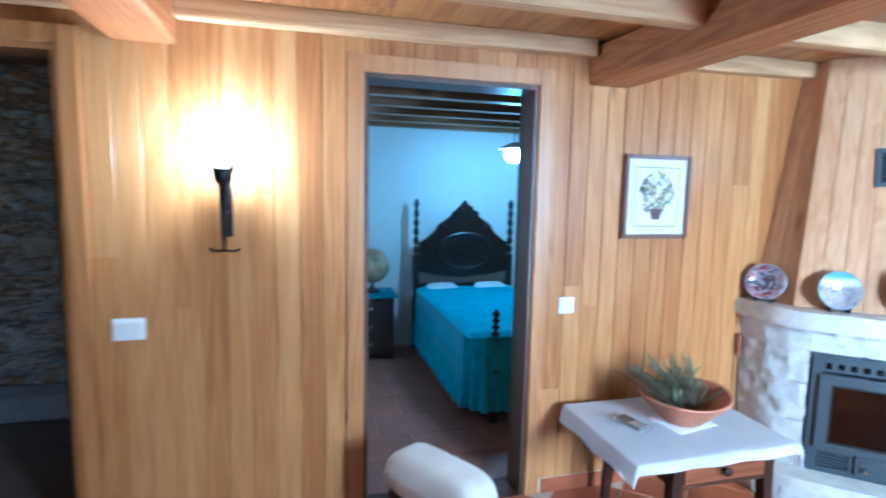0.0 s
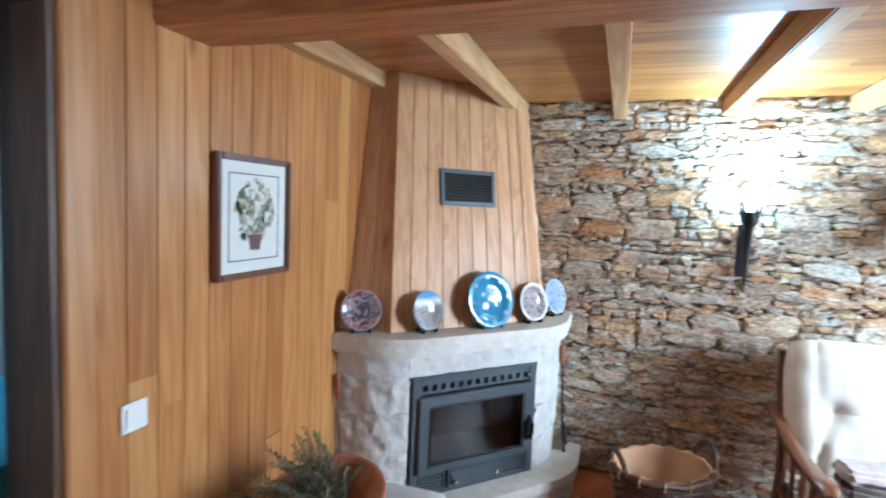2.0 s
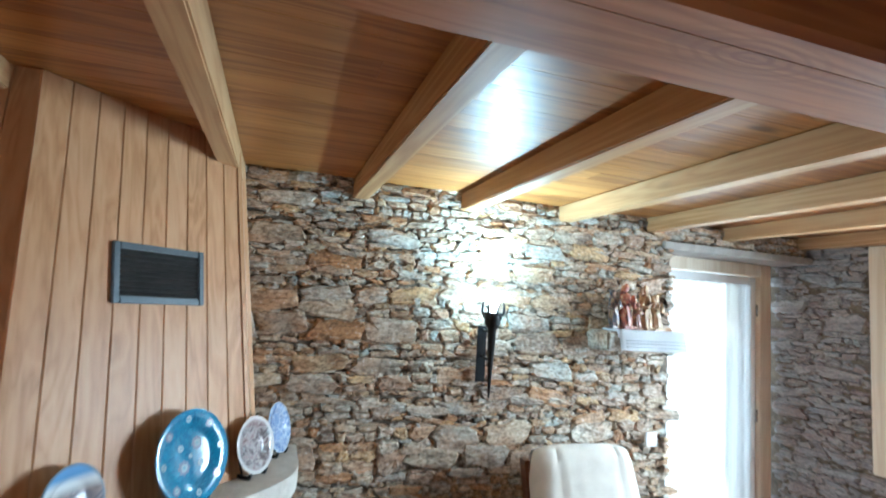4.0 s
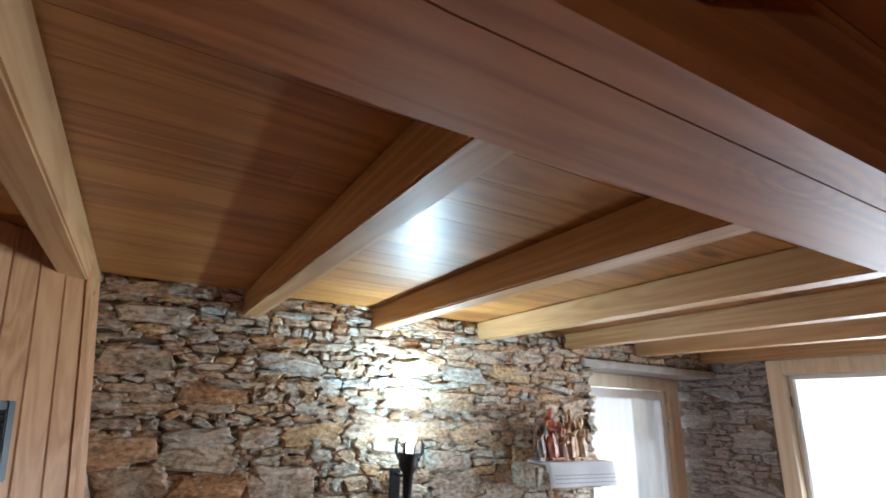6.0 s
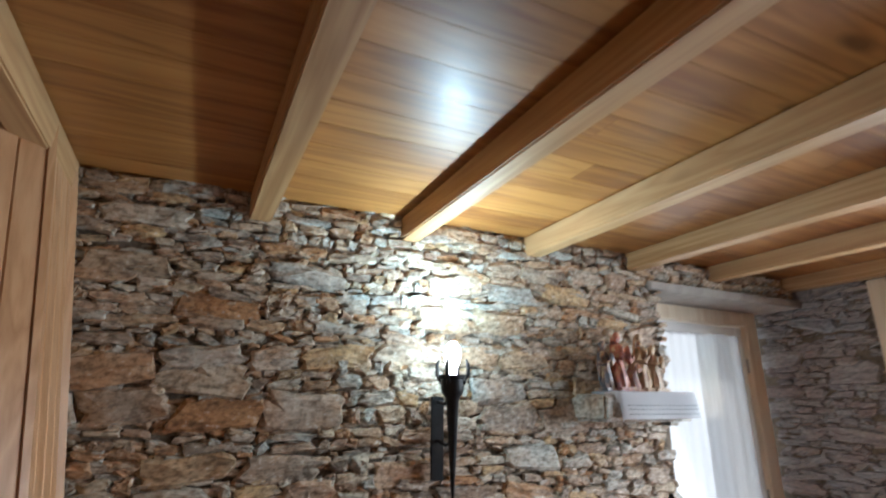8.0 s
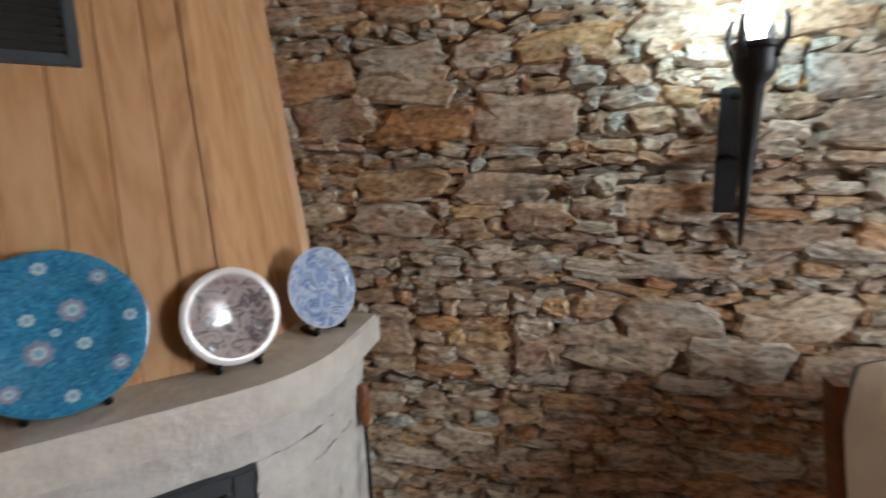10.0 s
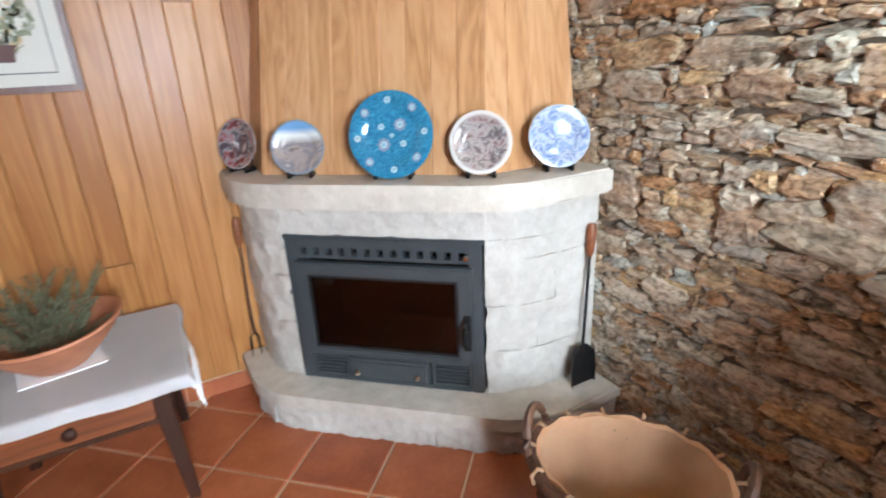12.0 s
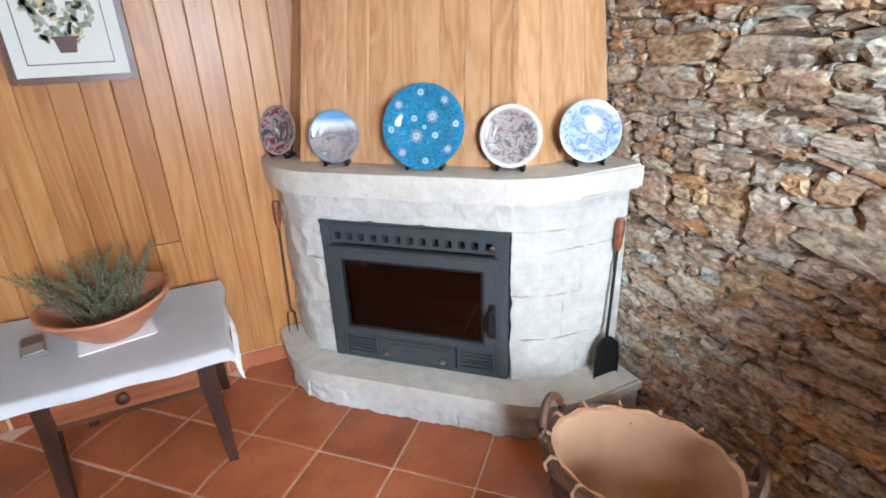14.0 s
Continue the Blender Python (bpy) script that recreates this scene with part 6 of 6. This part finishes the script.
rnd = random.Random(2)
cache = {}
def boards(x0, x1, z0, z1, pitch=0.098, dirn=1):
    n = max(1, round((x1 - x0) / pitch))
    w = (x1 - x0) / n
    for i in range(n):
        cuts = [z0, z1]
        if z1 - z0 > 1.5 and rnd.random() < 0.35:
            cuts = [z0, rnd.uniform(0.5, 1.7), z1]
        for a, b in zip(cuts, cuts[1:]):
            key = (round(w, 4), round(b - a, 2))
            if key not in cache:
                cache[key] = board_mesh(w, round(b - a, 2) - 0.0005)
            o = new("board", cache[key])
            o.parent = wall_north
            o.location = (x0 + (i + 0.5) * w, YN + 0.019, a)


boards(XW, PASS[0] - 0.074, 0, H)
boards(PASS[0] - 0.074, PASS[1] + 0.074, PASS[2] + 0.074, H)
boards(PASS[1] + 0.074, DOOR[0] - 0.074, 0, H)
boards(DOOR[0] - 0.074, DOOR[1] + 0.074, DOOR[2] + 0.074, H)
boards(DOOR[1] + 0.074, 3.25, 0, H)

# ---- clay skirting along the pine wall ----
skirt = solid("baseboard", boxed((DOOR[1] + 0.074, YN - 0.004, 0.0), (2.81, YN - 0.0005, 0.078)), grout, "low red clay tile skirting under the pine wall", "skirting", "structure")
sk_me = mesh_of("skirting_tile", boxed((-0.146, -0.008, 0.001), (0.146, 0.0, 0.076), 0.002), tile_mat)
for i in range(4):
    o = new("skirting_tile", sk_me)
    o.parent = skirt
    o.location = (DOOR[1] + 0.074 + 0.15 + i * 0.2965 * 0.92, YN - 0.004 - 0.0004 * (i % 2), 0)
    o.scale.x = 0.92

# ---- floor tiles on the diagonal ----
TP = 0.300
bm = bmesh.new()
s, c = TP / 2 - 0.0045, 0.004
lo = [bm.verts.new((x, y, -0.012)) for x, y in ((-s, -s), (s, -s), (s, s), (-s, s))]
mid = [bm.verts.new((x, y, -0.003)) for x, y in ((-s, -s), (s, -s), (s, s), (-s, s))]
hi = [bm.verts.new((x, y, 0.0)) for x, y in ((-s + c, -s + c), (s - c, -s + c), (s - c, s - c), (-s + c, s - c))]
for a, b in ((lo, mid), (mid, hi)):
    for i in range(4):
        bm.faces.new((a[i], a[(i + 1) % 4], b[(i + 1) % 4], b[i]))
bm.faces.new(hi)
tile_me = mesh_of("tile", bm, tile_mat)
d1, d2 = Vector((0.7254, -0.6883)), Vector((0.6883, 0.7254))
node = Vector((2.811, 2.294))
ang = math.atan2(d1.y, d1.x)
rnd = random.Random(4)
for i in range(-22, 16):
    for j in range(-22, 16):
        p = node + d1 * TP * (i + 0.5) + d2 * TP * (j + 0.5)
        if XW + 0.07 < p.x < XE + 0.30 and YS - 0.12 < p.y < YN + 0.13:
            t = new("tile", tile_me)
            t.parent = floor
            t.matrix_basis = Matrix.Translation((p.x, p.y, rnd.uniform(-0.0008, 0.0008))) @ Matrix.Rotation(ang + rnd.choice((0, 1, 2, 3)) * math.pi / 2, 4, "Z")

# ---- stonework ----
def stone_geo(rnd, w, h, depth):
    """Jagged outline, broken shoulder and faceted face of one split stone: x along the wall, y out of it, z up."""
    n = 12
    pts = []
    shear = rnd.uniform(-0.35, 0.35)
    taper = rnd.uniform(-0.28, 0.28)
    for i in range(n):
        a = 2 * math.pi * (i + 0.5 + rnd.uniform(-0.38, 0.38)) / n
        ca, sa = math.cos(a), math.sin(a)
        k = min(1 / max(abs(ca), abs(sa)), 1.34) * rnd.uniform(0.80, 1.09)
        pts.append((ca * k * w / 2 + shear * sa * h / 2, sa * k * h / 2 * (1 + taper * ca)))
    tx, tz = rnd.uniform(-0.25, 0.25), rnd.uniform(-0.3, 0.5)
    e = min(0.010, h * 0.16)
    f = lambda x, z, q: -depth - tx * x * 0.12 - tz * z * 0.22 + rnd.uniform(-q, q)
    rough = min(0.0045, 0.07 * h)
    vs = [(x, 0.02, z) for x, z in pts]
    vs += [(x * rnd.uniform(0.97, 1.0), f(x, z, rough) * rnd.uniform(0.35, 0.75), z) for x, z in pts]
    for x, z in pts:
        sx, sz = max(0.55, 1 - e / (w / 2) * rnd.uniform(0.2, 2.2)), max(0.55, 1 - e / (h / 2) * rnd.uniform(0.2, 1.9))
        vs.append((x * sx, f(x, z, rough), z * sz))
    for x, z in pts:
        q = rnd.uniform(0.40, 0.66)
        vs.append((x * q, f(x * q, z * q, rough) - rough * 0.4, z * q))
    vs.append((rnd.uniform(-0.15, 0.15) * w, f(0, 0, rough) - rough * 0.4, rnd.uniform(-0.15, 0.15) * h))
    fs = []
    for r in (0, n, 2 * n):
        for i in range(n):
            j = (i + 1) % n
            fs.append((r + i, r + j, r + n + j, r + n + i))
    fs += [(3 * n + i, 3 * n + (i + 1) % n, 4 * n) for i in range(n)]
    return vs, fs


def stonework(parent, length, height, place, mat_one, mat_many, seed, named, skip, scale=1.0):
    """Irregular courses; place(u, z) gives the wall's pose at a point. named(u, z): the stones that are parts; skip(u, z, w, h): left out."""
    rnd = random.Random(seed)
    big_v, big_f = [], []

    def lay(u, z, w, h, d, chip):
        if skip(u, z, w, h):
            return
        vs, fs = stone_geo(rnd, w, h, d)
        roll = Matrix.Rotation(radians(rnd.gauss(0, 4.5 if not chip else 13)), 4, "Y")
        m = place(u, z) @ roll
        if not chip and named(u, z) and stonework.left > 0:
            stonework.left -= 1
            me = bpy.data.meshes.new("stone")
            me.from_pydata(vs, [], fs)
            me.materials.append(mat_one)
            o = new("stone", me)
            o.parent = parent
            o.matrix_basis = m
        else:
            b = len(big_v)
            big_v.extend([tuple(m @ Vector(v)) for v in vs])
            big_f.extend([tuple(b + i for i in f) for f in fs])

    stonework.left = 300
    # packing of thin flakes behind the face stones
    zz = 0.02
    while zz < height:
        uu = rnd.uniform(0, 0.05)
        while uu < length:
            ww = rnd.uniform(0.05, 0.11)
            lay(uu + ww / 2, zz + rnd.uniform(-0.012, 0.012), ww * 1.05, rnd.uniform(0.022, 0.036), rnd.uniform(0.010, 0.022), True)
            uu += ww
        zz += 0.030
    z = 0.0
    while z < height - 0.02:
        hc = rnd.choice((0.035, 0.045, 0.06, 0.075, 0.09, 0.10, 0.12)) * scale * rnd.uniform(0.85, 1.15)
        hc = min(hc, height - z)
        u = -rnd.uniform(0, 0.2)
        ph = rnd.uniform(0, 6)
        while u < length:
            w = rnd.uniform(1.0, 3.4) * hc + rnd.uniform(0, 0.12)
            w = min(w, 0.27)
            wav = 0.024 * math.sin(u * 2.1 + ph) + 0.014 * math.sin(u * 5.3 + ph * 2) + rnd.uniform(-0.006, 0.006)
            if hc > 0.055 and rnd.random() < 0.52:
                k = rnd.choice((2, 2, 3)) if hc > 0.085 else 2
                zz = z
                for q in range(k):
                    hh = hc / k
                    uu = u
                    while uu < u + w - 0.015:
                        w2 = min(rnd.uniform(0.04, 0.16), u + w - uu)
                        lay(uu + w2 / 2, zz + hh / 2 + wav, w2 * 1.03, hh * rnd.uniform(0.94, 1.14), rnd.uniform(0.022, 0.035), w2 < 0.07)
                        uu += w2
                    zz += hh
            else:
                lay(u + w / 2, z + hc / 2 + wav, w * 1.02, hc * rnd.uniform(0.94, 1.10), rnd.uniform(0.027, 0.035), False)
            for q in range(5):
                lay(u + rnd.uniform(-0.03, w), z + rnd.choice((0, hc)) + wav + rnd.uniform(-0.012, 0.012), rnd.uniform(0.020, 0.065), rnd.uniform(0.010, 0.028), rnd.uniform(0.016, 0.032), True)
            u += w
        z += hc
    me = bpy.data.meshes.new("small_stones")
    me.from_pydata(big_v, [], big_f)
    me.materials.append(mat_many)
    o = new("small_stones", me)
    o.parent = parent
    tagged(o, "small split stones and flakes between the larger ones", kind="stuff")


# east wall: u runs from the door edge (north) to the corner
east = lambda u, z: Matrix.Translation((XE + 0.035, STONE_END + u, z)) @ Matrix.Rotation(radians(-90), 4, "Z")
stonework(wall_east, 3.0, H + 0.03, east, stone_one, stone_many, 7,
          lambda u, z: 0.15 < u < 2.25 and z > 0.15,
          lambda u, z, w, h: z > H + 0.01 or z < 0.015 or u + w / 2 > 2.98 or (u - w / 2 > 2.16 and z < 0.96) or u < 0.0)
# return face of the door recess
recess = lambda u, z: Matrix.Translation((XE + 0.03 + u, STONE_END + 0.012, z))
stonework(wall_east, 0.26, 2.04, recess, stone_one, stone_many, 12, lambda u, z: False,
          lambda u, z, w, h: u - w / 2 < -0.06 or u + w / 2 > 0.30 or z < 0.02)
over = lambda u, z: Matrix.Translation((XE + 0.035, YS + u, 2.092 + z)) @ Matrix.Rotation(radians(-90), 4, "Z")
stonework(wall_east, 1.12, 0.12, over, stone_one, stone_many, 19, lambda u, z: False, lambda u, z, w, h: u - w / 2 < 0.0 or z < 0.012 or z > 0.118)
# south wall: u runs west from the corner
south = lambda u, z: Matrix.Translation((XE + 0.28 - u, YS - 0.040, z)) @ Matrix.Rotation(radians(180), 4, "Z")
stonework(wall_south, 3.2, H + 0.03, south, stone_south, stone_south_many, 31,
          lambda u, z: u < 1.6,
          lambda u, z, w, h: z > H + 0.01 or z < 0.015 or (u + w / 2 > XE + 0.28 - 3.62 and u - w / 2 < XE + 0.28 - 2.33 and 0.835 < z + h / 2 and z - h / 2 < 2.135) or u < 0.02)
# dim passage wall
pas = lambda u, z: Matrix.Translation((-2.6 + u, 4.695, z))
stonework(passage_wall, 2.2, 2.24, pas, stone_one, stone_many, 44, lambda u, z: 0.9 < u < 2.0, lambda u, z, w, h: u < 0 or z < 0.17, 1.2)
